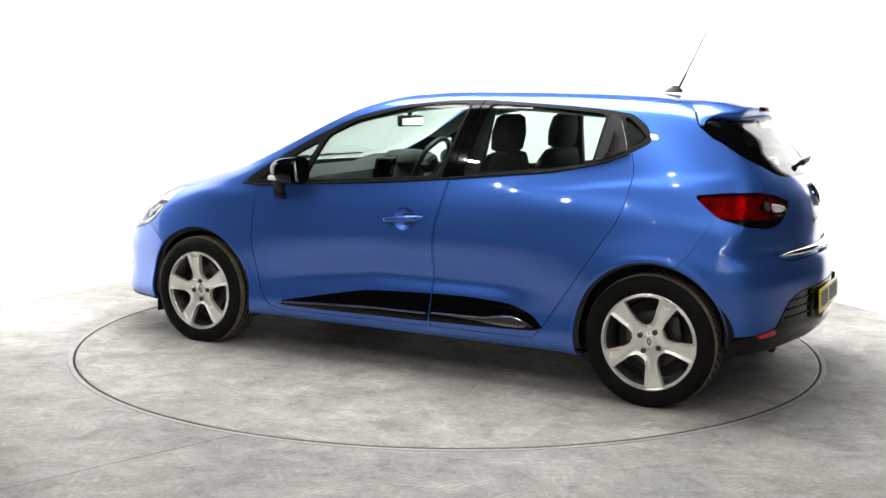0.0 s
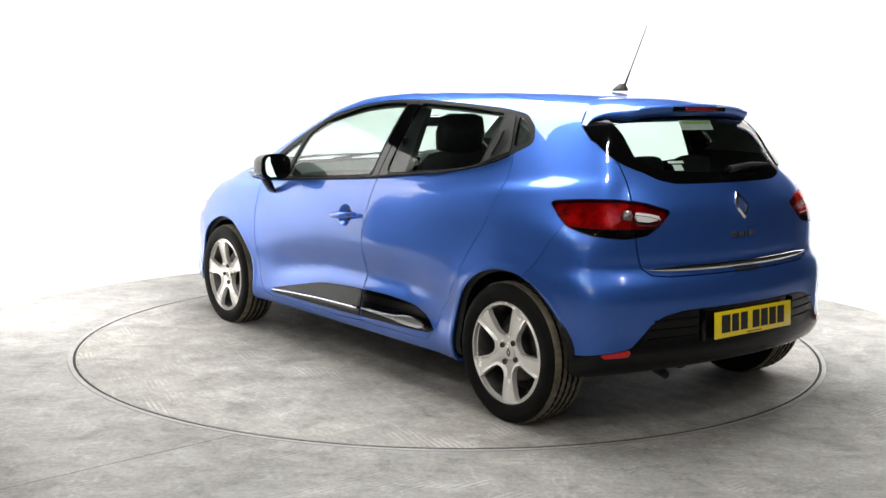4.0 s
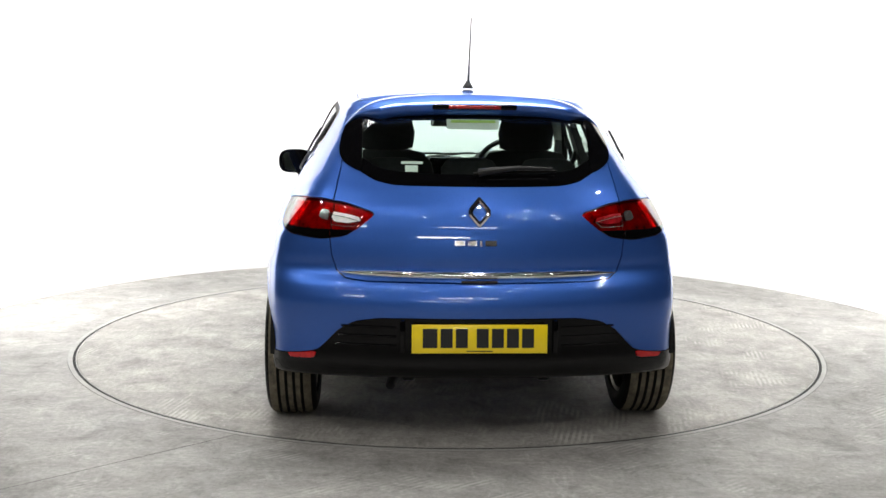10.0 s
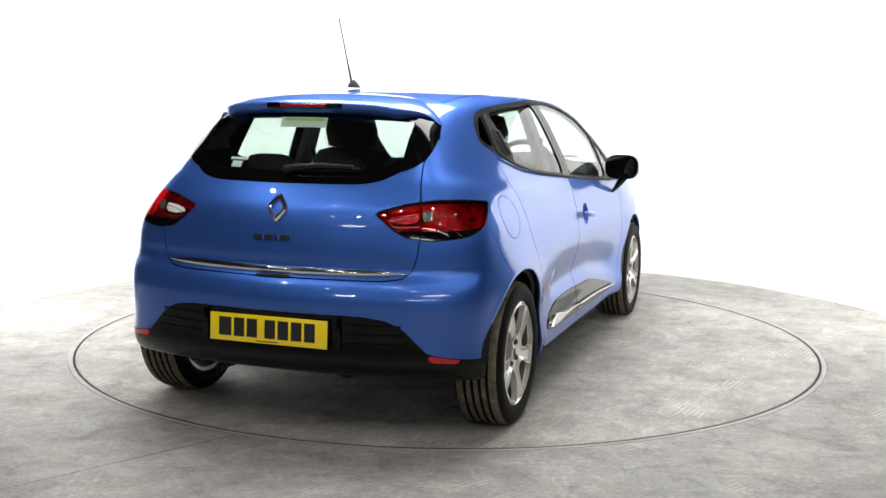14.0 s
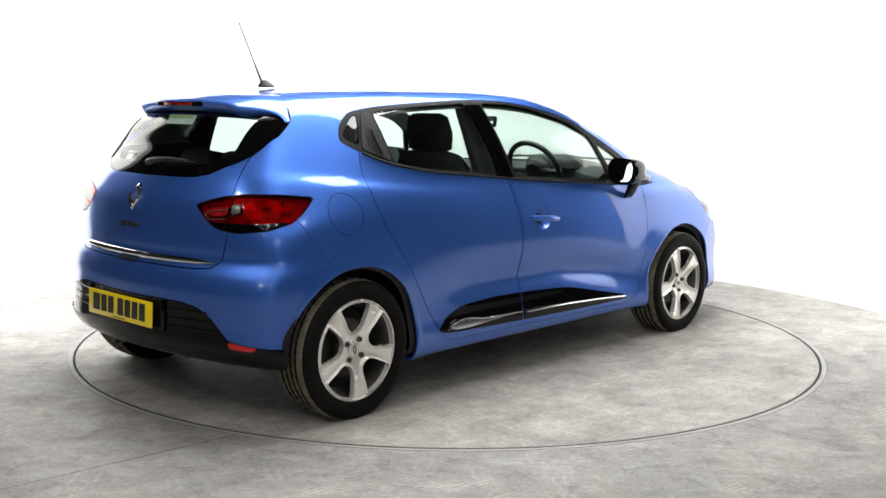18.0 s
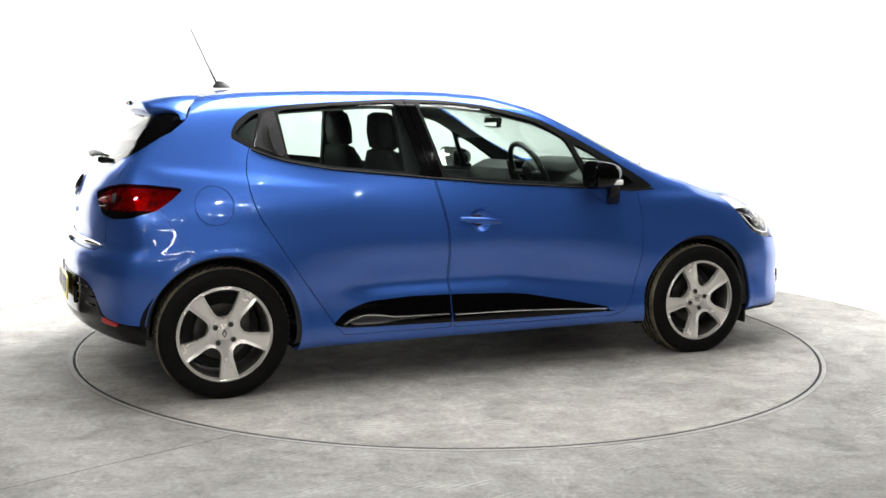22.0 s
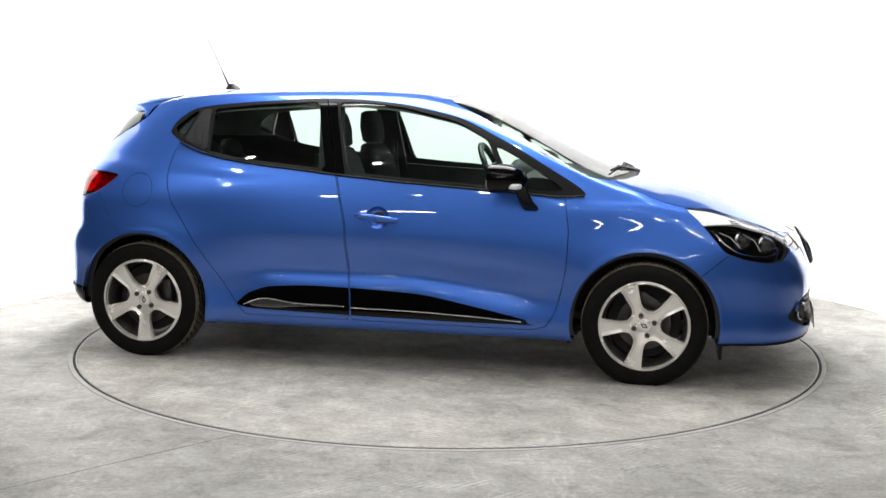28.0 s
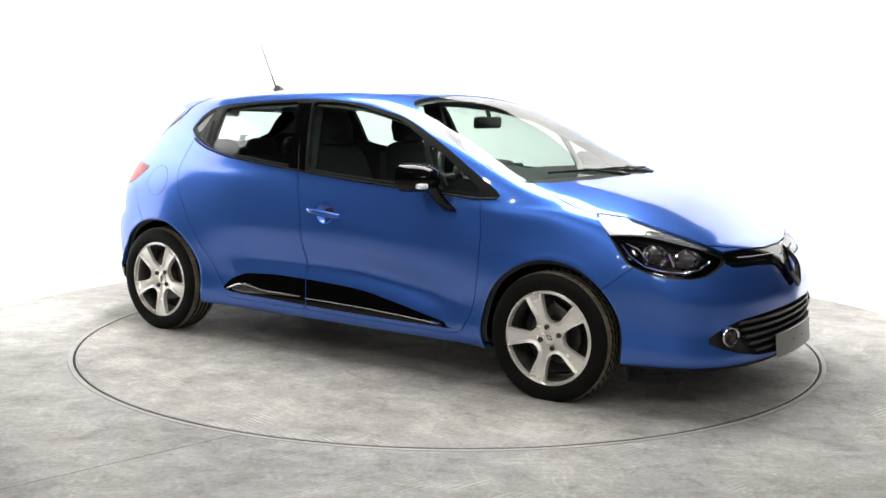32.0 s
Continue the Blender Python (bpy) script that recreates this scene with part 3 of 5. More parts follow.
REAR_INSERT = chaikin([(-0.3, 0.522), (0.375, 0.520), (0.476, 0.504), (0.54, 0.468), (0.585, 0.42), (0.63, 0.376), (0.95, 0.33), (0.95, 0.15), (-0.3, 0.15)], 2, 0.12)
REFLECTOR = [(0.628, 0.376), (0.745, 0.368), (0.735, 0.342), (0.635, 0.348)]
GRILLE_BAND = chaikin([(-0.3, 0.720), (0.05, 0.720), (0.10, 0.690), (0.30, 0.700), (0.50, 0.700), (0.53, 0.66), (0.49, 0.635), (0.30, 0.630), (0.13, 0.615), (0.075, 0.535), (0.04, 0.505), (-0.3, 0.50)], 1, 0.15)
LOWER_GRILLE = chaikin([(-0.3, 0.425), (0.2, 0.425), (0.342, 0.420), (0.50, 0.412), (0.60, 0.385), (0.675, 0.328), (0.62, 0.297), (0.54, 0.270), (0.36, 0.235), (-0.3, 0.225)], 2, 0.15)
FRONT_BUMPER = [(2.70, 0.05), (2.80, 0.50), (2.985, 0.648), (3.15, 0.72), (3.7, 0.80), (3.8, 0.05)]
REAR_BUMPER = [(0.0, 0.05), (-0.12, 0.655), (-0.165, 0.70), (-0.262, 0.862), (-0.29, 0.90), (-0.9, 0.90), (-0.9, 0.05)]
ROOF = [(0.02, -0.3), (0.025, 0.40), (0.06, 0.475), (0.4, 0.495), (1.2, 0.505), (1.50, 0.47), (1.535, 0.40), (1.535, -0.3)]


def lamp_head(v):
    return np.maximum(np.maximum(outline(HEAD_LAMP, v[:, 0] - v[:, 1], v[:, 2]), 2.6 - v[:, 0]), 0.3 - v[:, 1])


def lamp_tail(v):
    return np.maximum(np.maximum(outline(TAIL_LAMP, v[:, 0] + v[:, 1], v[:, 2]), v[:, 0] - 0.05), 0.25 - v[:, 1])


def gate_edge(v):
    """Positive before the line along which the tailgate and its window end on the pillar."""
    return v[:, 0] - np.interp(v[:, 2], [1.0, 1.06, 1.252, 1.32], [-0.30, -0.352, -0.095, -0.06])


gap_rear, gap_front = wheel_gap(0.005, 0.300, 0.350, 0.355), wheel_gap(2.590, 0.290, 0.357, 0.355)
fuel_flap_region = lambda v: np.maximum(np.hypot(v[:, 0] + 0.03, v[:, 2] - 0.875) - 0.086, 0.5 - v[:, 1])

skin = tidy(shell())
whole = skin
skin = tidy(cut(skin, gap_rear(skin[0]))[1])
skin = tidy(cut(skin, gap_front(skin[0]))[1])
p_dlo, skin = take(skin, side(DLO, 0.35), 0.001)
p_screen, skin = take(skin, plan(WINDSCREEN, 0.9), 0.001)
p_head, skin = take(skin, lamp_head)
p_tail, skin = take(skin, lamp_tail)
p_cowl, skin = take(skin, plan(COWL, 0.85))
p_bonnet, skin = take(skin, plan(BONNET))
p_door_f, skin = take(skin, side(DOOR_FRONT, 0.45), 0.0017)
p_door_r, skin = take(skin, side(DOOR_REAR, 0.45), 0.0017)
p_gate, skin = take(skin, meet(back(TAILGATE, -0.03), gate_edge))
p_bump_f, skin = take(skin, side(FRONT_BUMPER, -1), 0.0015)
p_bump_r, skin = take(skin, side(REAR_BUMPER, -1), 0.001)
p_roof, skin = take(skin, plan(ROOF, 1.2))
under, skin = take(skin, lambda v: np.maximum(v[:, 2] - 0.200, v[:, 1] - 0.78), 0.0)
p_wing, p_side = take(skin, side([(2.19, 0.2), (2.19, 0.95), (2.37, 0.93), (2.37, 1.1), (3.6, 1.1), (3.6, 0.1)], -1), 0.0)
p_gate_tail, p_tail = take(p_tail, back(TAILGATE))
p_window, p_gate = take(p_gate, back(REAR_WINDOW), 0.001)
p_clear, p_border = take(p_window, back(REAR_CLEAR), 0.0)
p_insert, p_bump_r = take(p_bump_r, back(REAR_INSERT, -0.1), 0.0015)
p_reflector, p_insert = take(p_insert, back(REFLECTOR), 0.0015)
p_low, p_bump_f = take(p_bump_f, nose(LOWER_GRILLE), 0.0015)
p_band, p_bump_f = take(p_bump_f, nose(GRILLE_BAND), 0.0015)
p_lip, p_bump_f = take(p_bump_f, lambda v: np.maximum(v[:, 2] - 0.212, 2.7 - v[:, 0]), 0.0)
dish_region = lambda v: np.maximum(np.hypot((v[:, 0] - 1.268) / 1.1, v[:, 2] - 0.770) - 0.056, 0.5 - v[:, 1])
p_dish, p_door_f = take(p_door_f, dish_region, 0.0)
sunk = 0.034 * (1 - np.clip((dish_region(p_dish[0]) + 0.056) / 0.056, 0, 1) ** 4)
p_dish = (p_dish[0] - p_dish[1] * sunk[:, None], 0 * p_dish[1], p_dish[2])
clad_f, p_door_f = take(p_door_f, side(CLADDING), 0.001)
clad_r, p_door_r = take(p_door_r, side(CLADDING), 0.001)

FIN = [(-0.096, 1.252), (-0.16, 1.268), (-0.22, 1.292), (-0.5, 1.292), (-0.5, 1.050), (-0.40, 1.055), (-0.25, 1.150)]
p_fin = take(whole, side(FIN, 0.455), 0.0)[0]

# inner body: dark cabin lining and structure behind the panels
inner = (whole[0] - whole[1] * 0.03, whole[1], whole[2])
for region in (gap_rear, gap_front, side(DLO, 0.35), plan(WINDSCREEN, 0.9), meet(back(REAR_WINDOW), gate_edge), shrink(lamp_head, -0.016), shrink(lamp_tail, -0.016)):
    inner = tidy(cut(inner, shrink(region, 0.022)(inner[0] + inner[1] * 0.03))[1])
lining, frame_skin = take(inner, lambda v: 1.12 - v[:, 2], 0.0)
panel("inner_frame", both(frame_skin), CABIN, car, "dark inner body frame", 0)
panel("headlining", both(lining), HEADLINER, car, "grey fabric headlining", 0)
panel("underbody", both(under), CHASSIS, car, "dark underbody", 0)

panel("roof", both(p_roof), PAINT, car, "blue painted roof")
panel("bonnet", both(p_bonnet), PAINT, car, "smooth blue bonnet")
panel("windscreen", both(p_screen), GLASS, car, "clear windscreen", 0.004, -0.003)
panel("cowl", both(p_cowl), TRIM_BLACK, car, "black plastic scuttle under the windscreen", 0.02, -0.008)
tailgate = panel("tailgate", both(p_gate), PAINT, car, "blue tailgate")
panel("rear_window", both(p_clear), GLASS, tailgate, "tinted rear window", 0.004, -0.002)
panel("window_border", both(p_border), GLOSS_BLACK, tailgate, "black border of the rear window", 0.01, -0.002)
front_bumper = panel("front_bumper", both(p_bump_f), PAINT, car, "blue front bumper")
rear_bumper = panel("rear_bumper", both(p_bump_r), PAINT, car, "blue rear bumper")
valance, p_insert = take(p_insert, lambda v: v[:, 2] - 0.345, 0.0)
panel("valance", both(valance), GLOSS_BLACK, rear_bumper, "black lower edge", 0.012, 0.002)
panel("bumper_insert", both(p_insert), GLOSS_BLACK, rear_bumper, "glossy black lower bumper", 0.01, 0.003)
panel("grille_band", both(p_band), GLOSS_BLACK, front_bumper, "glossy black band behind the badge", 0.01, -0.006)
panel("splitter", both(p_lip), TRIM_BLACK, front_bumper, "black plastic lip", 0.02, 0.004)
low_v = both(p_low)
panel("lower_grille", (low_v[0] - np.array([0.05, 0, 0]), low_v[1], low_v[2]), GAP_BLACK, front_bumper, "dark lower grille opening", 0)

for s, flip in (("left", lambda k: k), ("right", mirrored)):
    y = 1 if s == "left" else -1
    whole_side = p_side
    if s == "right":
        flap, whole_side = take(p_side, fuel_flap_region, 0.0013)
        panel("fuel_flap", flip(flap), PAINT, car, "round blue fuel flap")
    panel("body_side", flip(whole_side), PAINT, car, "blue body side with sill, pillars and rear quarter")
    panel("front_wing", flip(p_wing), PAINT, car, "blue front wing")
    for kind, skin_d, clad, strip in (("front_door", p_door_f, clad_f, None), ("rear_door", p_door_r, clad_r, STRIP_REAR)):
        door = panel(kind, flip(skin_d), PAINT, car, "closed blue " + kind.replace("_", " "))
        panel("cladding", flip(largest(clad)), GLOSS_BLACK, door, "glossy black lower cladding", 0.012, 0.004)
        if kind == "rear_door":
            panel("chrome_strip", flip(largest(take(clad, side(strip), 0.0)[0])), BRIGHT_TRIM, door, "chrome leaf-shaped strip", 0.008, 0.011)
        line = STRIP_EDGE if kind == "rear_door" else STRIP_LINE
        pts = [on_side(a, b, y == 1) + Vector((0, 0.014 * y, 0)) for a, b in line]
        part("strip_edge", tube(pts, 0.0032 if kind == "rear_door" else 0.0050, 8), CHROME, door, "thin round chrome line")
        if kind == "front_door":
            panel("handle_dish", flip(p_dish), PAINT, door, "round blue dish behind the handle", 0)
        # panes and the black frame round them
        split = side([(-1, 0.5), (-1, 2), (0.945, 2), (0.945, 1.36), (1.041, 0.977), (1.05, 0.5)], 0.3)
        frame_part = take(p_dlo, split, 0.003)[0 if kind == "rear_door" else 1]
        panes = ((PANE_QUARTER, "quarter_window"), (PANE_REAR, "door_window")) if kind == "rear_door" else ((PANE_FRONT, "door_window"), (PANE_TRIANGLE, "corner_window"))
        for poly, nm in panes:
            pane, frame_part = take(frame_part, side(poly, 0.3), 0.0)
            panel(nm, flip(pane), DARK_GLASS if nm == "quarter_window" else GLASS, door, "tinted side window", 0.004, -0.006)
        cover, frame_part = take(frame_part, side(PILLAR, 0.3), 0.0008)
        panel("pillar_cover", flip(cover), GLOSS_BLACK, door, "glossy black pillar cover", 0.01, 0.0005)
        if kind == "rear_door":
            plate, frame_part = take(frame_part, side(HANDLE_PLATE, 0.3), 0.0008)
            panel("handle_plate", flip(plate), HANDLE_GREY, door, "grained grey plate of the hidden handle", 0.01, 0.003)
            # flat black patch: the hollow behind the grip is only coloured dark
            panel("handle_shade_patch", flip(take(plate, side(HANDLE_SHADE, 0.3), 0.0)[0]), GAP_BLACK, door, "flat black patch for the shaded hollow behind the handle", 0.001, 0.0045)
        panel("window_frame", flip(frame_part), FRAME_BLACK, door, "black window frame", 0.02, -0.001)
    # belt moulding: a thin bright line along the windows' lower edge
    pts = [on_side(x, z - 0.004, s == "left") + Vector((0, 0.004 * y, 0)) for x, z in
           ((2.29, 0.907), (2.164, 0.900), (1.95, 0.914), (1.781, 0.926), (1.352, 0.955), (1.073, 0.979), (0.798, 1.006), (0.526, 1.032), (0.40, 1.054), (0.311, 1.072), (0.23, 1.097), (0.165, 1.124))]
    part("belt_moulding", tube(pts, 0.006, 6), FRAME_BLACK, car, "black rubber belt moulding")
    panel("reflector", flip(p_reflector), REFLECTOR_RED, rear_bumper, "red bumper reflector", 0.008, 0.006)


# ---- lamps ----
UPPER_HEAD = chaikin([(1.9, 0.90), (2.207, 0.86), (2.9, 0.72), (2.70, 0.682), (2.50, 0.714), (2.30, 0.750), (2.10, 0.760), (1.9, 0.755)], 1, 0.2)
CLEAR_TAIL = chaikin([(-0.030, 0.882), (0.0, 0.893), (0.06, 0.903), (0.132, 0.909), (0.132, 0.876), (0.05, 0.870)], 1, 0.05)
CLEAR_BODY = chaikin([(0.150, 0.914), (0.196, 0.917), (0.204, 0.900), (0.196, 0.882), (0.150, 0.880)], 1, 0.08)


def on_lamp(s, z, inset, y):
    """The place behind a headlight's lens at x - |y| = s."""
    lo, hi = 0.1, 1.2
    for _ in range(26):
        mid = (lo + hi) / 2
        lo, hi = (mid, hi) if float(body(s + mid, mid, z)) < 0 else (lo, mid)
    return Vector((s + lo - inset * 0.75, (lo - inset * 0.65) * y, z))


def cup(r, depth, seg=24):
    return lathe([(r * 0.12, -depth), (r * 0.45, -depth * 0.85), (r * 0.8, -depth * 0.45), (r, 0.0), (r * 1.06, 0.002), (r * 1.06, -0.01)], seg)


for y, flip in ((1, lambda k: k), (-1, mirrored)):
    lamp = panel("headlight", flip(p_head), CLEAR_LENS, car, "clear headlight with a black bowl and chrome reflectors", 0.012, 0.0)
    bowl = (p_head[0] - p_head[1] * 0.045, p_head[1], p_head[2])
    top_region = lambda v: outline(UPPER_HEAD, v[:, 0] - v[:, 1], v[:, 2])
    chrome_bit, dark_bit = take(bowl, top_region, 0.0)
    panel("bowl", flip(dark_bit), GLOSS_BLACK, lamp, "black lamp bowl", 0)
    panel("indicator_reflector", flip((chrome_bit[0] + chrome_bit[1] * 0.032, chrome_bit[1], chrome_bit[2])), LAMP_SILVER, lamp, "bright indicator reflector", 0.01)
    for cx, cy, cz, r in ((3.03, 0.705, 0.690, 0.050), (3.150, 0.625, 0.668, 0.052)):
        c = part("reflector", cup(r, 0.05), LAMP_SMOKE, lamp, "round smoked reflector")
        c.matrix_basis = Matrix.Translation((cx, cy * y, cz)) @ pose(0, 0, 0, 0, 0, -62 * y) @ pose(0, 0, 0, -4, 0, 0)
        c.matrix_basis = c.matrix_basis @ Matrix.Diagonal((1.25, 1, 0.95, 1))
    ribs = take((chrome_bit[0] + chrome_bit[1] * 0.034, chrome_bit[1], chrome_bit[2]), lambda v: outline([(2.27, 0.795), (2.45, 0.778), (2.78, 0.705), (2.70, 0.690), (2.45, 0.738), (2.27, 0.774)], v[:, 0] - v[:, 1], v[:, 2]), 0.0)[0]
    panel("ribbed_reflector", flip(ribs), RIBBED, lamp, "ribbed chrome strip", 0.004)
    for line, r in ((((2.13, 0.735), (2.17, 0.690), (2.24, 0.650), (2.34, 0.632), (2.46, 0.625), (2.58, 0.636), (2.66, 0.660)), 0.0045),
                    (((2.155, 0.742), (2.215, 0.722), (2.265, 0.672)), 0.0040), (((2.35, 0.722), (2.395, 0.700), (2.415, 0.650)), 0.0040)):
        part("trim_bar", tube([on_lamp(u, z, 0.022, y) for u, z in line], r, 6), CHROME, lamp, "thin chrome trim line")
    for u, z in ((2.31, 0.695), (2.47, 0.675)):
        part("lamp_shutter", block(0, 0, 0, 0.012, 0.075, 0.030, 0.004, 2, Matrix.Translation(on_lamp(u, z, 0.036, y)) @ pose(0, 0, 0, 0, -12, 36 * y)), DARK_CHROME, lamp, "slanted dark reflector step")

    for piece, skins in (("body", p_tail), ("gate", p_gate_tail)):
        lens = panel("tail_light", flip(skins), RED_LENS, car if piece == "body" else tailgate, "red tail light" if piece == "body" else "inner red tail light on the tailgate", 0.012, 0.001)
        bowl = (skins[0] - skins[1] * 0.022, skins[1], skins[2])
        shape = CLEAR_TAIL if piece == "gate" else CLEAR_BODY
        clear, red = take(bowl, lambda v: outline(shape, v[:, 0] + v[:, 1], v[:, 2]), 0.0)
        smoke, red = take(red, lambda v: v[:, 2] - 0.846, 0.0)
        parent = lens if piece == "body" else tailgate
        panel("red_reflector", flip(red), RED_PLASTIC, parent, "faceted red reflector", 0.01)
        if piece == "gate" and y < 0:
            panel("fog_reflector", flip((clear[0] + clear[1] * 0.0245, clear[1], clear[2])), RED_PLASTIC, parent, "red rear fog lamp", 0.006)
        else:
            panel("clear_reflector", flip((clear[0] + clear[1] * 0.0245, clear[1], clear[2])), LAMP_SILVER if piece == "gate" else LAMP_GREY, parent, "clear reversing lamp", 0.006)
        panel("lamp_base", flip((smoke[0] + smoke[1] * 0.0235, smoke[1], smoke[2])), GLOSS_BLACK, parent, "smoked lower edge", 0.006)

for y in (1, -1):
    # a pale light guide round the inner lamp
    ring = [(0.462, 0.884), (0.52, 0.899), (0.572, 0.906), (0.572, 0.868), (0.52, 0.863), (0.482, 0.864), (0.462, 0.884)]
    part("light_guide", tube([on_back(a * y, b) - Vector((0.004, 0, 0)) for a, b in ring], 0.0014, 6), LAMP_GREY, tailgate, "pale light guide in the tail light")

# ---- spoiler ----
def roof_ray(x, angle):
    """The body's skin at x, along a ray in the cross-section that leans off the vertical."""
    lo, hi = 0.1, 0.9
    for _ in range(26):
        mid = (lo + hi) / 2
        lo, hi = (mid, hi) if float(body(x, mid * math.sin(angle), 0.95 + mid * math.cos(angle))) < 0 else (lo, mid)
    return lo * math.sin(angle), 0.95 + lo * math.cos(angle)


def spoiler_mesh():
    """A wing that runs on from the roof and wraps down to the rear pillars, where it tapers out."""
    bm = bmesh.new()
    rows = []
    for k in range(97):
        w = math.sin(math.pi / 2 * (-1 + 2 * k / 96))
        a = abs(w)
        q = max(0.0, (a - 0.62) / 0.38)
        q = q * q * (3 - 2 * q)
        root_x = 0.018 - 0.03 * a * a - 0.085 * q
        ry, rz = roof_ray(root_x, radians(60) * w)
        ry, rz = ry * 1.004, rz + 0.003
        e = max(0.0, (a - 0.72) / 0.28)
        e = e * e * (3 - 2 * e)
        tip_x = (-0.295 + 0.070 * a * a) * (1 - e) + (root_x - 0.020) * e
        run = root_x - tip_x
        ty, tz = ry * (1 - 0.10 * run), rz - 0.135 * run - 0.05 * q * run
        line = []
        for j in range(11):
            u = j / 10
            line.append((root_x - run * u, ry + (ty - ry) * u, rz + (tz - rz) * u + 0.012 * math.sin(math.pi * u) * min(1, run / 0.3)))
        d = 0.2 + 0.8 * (1 - e)
        line += [(tip_x - 0.005, ty, tz - 0.007 * d), (tip_x - 0.002, ty, tz - 0.018 * d), (tip_x + 0.012, ty * 0.99, tz - 0.042 * d), (tip_x + 0.05 * d, ty * 0.985, tz - 0.050 * d), (root_x - 0.01, ry * 0.97, rz - 0.060 * d)]
        rows.append([bm.verts.new(p) for p in line])
    for p, q in zip(rows, rows[1:]):
        for i in range(len(p) - 1):
            bm.faces.new((p[i], p[i + 1], q[i + 1], q[i]))
    bm.faces.new(rows[0])
    bm.faces.new(rows[-1][::-1])
    return bm


spoiler = part("roof_spoiler", spoiler_mesh(), PAINT, car, "blue roof spoiler over the rear window", 50)
part("brake_light_recess", block(-0.2865, 0.005, 1.324, 0.03, 0.34, 0.022, 0.005), GLOSS_BLACK, spoiler, "black recess")
part("brake_light", block(-0.2985, 0.005, 1.324, 0.016, 0.21, 0.014, 0.004), RED_PLASTIC, spoiler, "red high brake light")
for flip in (lambda k: k, mirrored):
    panel("side_fin", flip(p_fin), GLOSS_BLACK, spoiler, "black fin beside the rear window", 0.006, 0.003)

# ---- aerial ----
aerial = part("aerial", loft([oval(0.185 - 0.012 * k / 3, 0, 1.404 + z, sx, sy, 16, 2) for k, (z, sx, sy) in enumerate(((0, 0.047, 0.026), (0.010, 0.044, 0.022), (0.022, 0.030, 0.014), (0.034, 0.014, 0.008)))]), SATIN_BLACK, car,
              "black roof aerial with a thin rod")
part("rod", tube([(0.155, 0, 1.43), (0.122, 0, 1.50)], [0.006, 0.0045], 8), SATIN_BLACK, aerial, "black rubber foot of the rod")
part("whip", tube([(0.122, 0, 1.50), (0.029, 0, 1.70)], [0.0036, 0.0030], 6), DARK_METAL, aerial, "thin metal whip")

# ---- tailgate fittings ----
def back_patch(poly, lift, thick, name, mat, parent, label):
    """A small plate that follows the tail, from an outline in (y, z)."""
    bm = bmesh.new()
    f0 = [bm.verts.new(on_back(a, b) - Vector((lift, 0, 0))) for a, b in poly]
    f1 = [bm.verts.new(on_back(a, b) - Vector((lift - thick, 0, 0))) for a, b in poly]
    bm.faces.new(f0)
    n = len(poly)
    for k in range(n):
        bm.faces.new((f0[k], f0[(k + 1) % n], f1[(k + 1) % n], f1[k]))
    return part(name, bm, mat, parent, label)


def lozenge(cx, cz, w, h, place, out, deep):
    """A plain lozenge-shaped ring badge."""
    bm = bmesh.new()
    def ring(s, lift):
        pts = chaikin([(cx, cz + h / 2 * s), (cx - w / 2 * s, cz + h * 0.1 * s), (cx - w / 2 * s, cz - h * 0.1 * s), (cx, cz - h / 2 * s), (cx + w / 2 * s, cz - h * 0.1 * s), (cx + w / 2 * s, cz + h * 0.1 * s)], 1, 0.1)
        return [bm.verts.new(place(a, b) + Vector((out * lift, 0, 0))) for a, b in pts]
    rr = [ring(1.0, 0.0), ring(1.0, deep * 0.5), ring(0.80, deep), ring(0.60, deep * 0.7), ring(0.56, 0.0)]
    for a, b in zip(rr, rr[1:]):
        for k in range(len(a)):
            bm.faces.new((a[k], a[(k + 1) % len(a)], b[(k + 1) % len(b)], b[k]))
    return bm


part("badge", lozenge(0.0, 0.925, 0.084, 0.120, on_back, -1, 0.014), CHROME, tailgate, "chrome lozenge badge", 20)
for y0, w in ((0.096, 0.040), (0.046, 0.036), (0.000, 0.010), (-0.022, 0.044)):
    back_patch([(y0, 0.818), (y0 - w, 0.818), (y0 - w, 0.797), (y0, 0.797)], 0.006, 0.006, "letter_bar", BRIGHT_TRIM, tailgate, "chrome bar in place of a letter")
pts = [on_back(0.535 * w, 0.683 + 0.004 * w * w) - Vector((0.004, 0, 0)) for w in np.linspace(-1, 1, 41)]
rings = []
for i, p in enumerate(pts):
    w = abs(-1 + 2 * i / 40)
    h = 0.014 * (1 - w ** 6) + 0.002
    rings.append([p + Vector((0.006, 0, -h))] + [p + Vector((-0.014 * math.cos(b) * (0.3 + 0.7 * h / 0.016), 0, h * math.sin(b))) for b in np.linspace(-1.5, 1.5, 9)] + [p + Vector((0.006, 0, h))])
part("chrome_strip", loft(rings), CHROME, tailgate, "long chrome strip")
# a solid black bar stands in for the shade in the release notch
part("release_shade_bar", block(-0.562, 0.0, 0.660, 0.05, 0.14, 0.009, 0.003), GAP_BLACK, tailgate, "black bar for the shaded notch of the tailgate release")
wiper = part("rear_wiper", tube([(-0.462, 0.0, 1.072), (-0.475, -0.05, 1.082), (-0.465, -0.16, 1.092), (-0.447, -0.29, 1.088)], [0.016, 0.013, 0.009, 0.006], 8), SATIN_BLACK, tailgate, "black rear wiper")
part("rear_wiper_blade", tube([(-0.450, 0.02, 1.068), (-0.442, -0.15, 1.078), (-0.425, -0.31, 1.078)], 0.007, 6), RUBBER, tailgate, "black wiper blade")
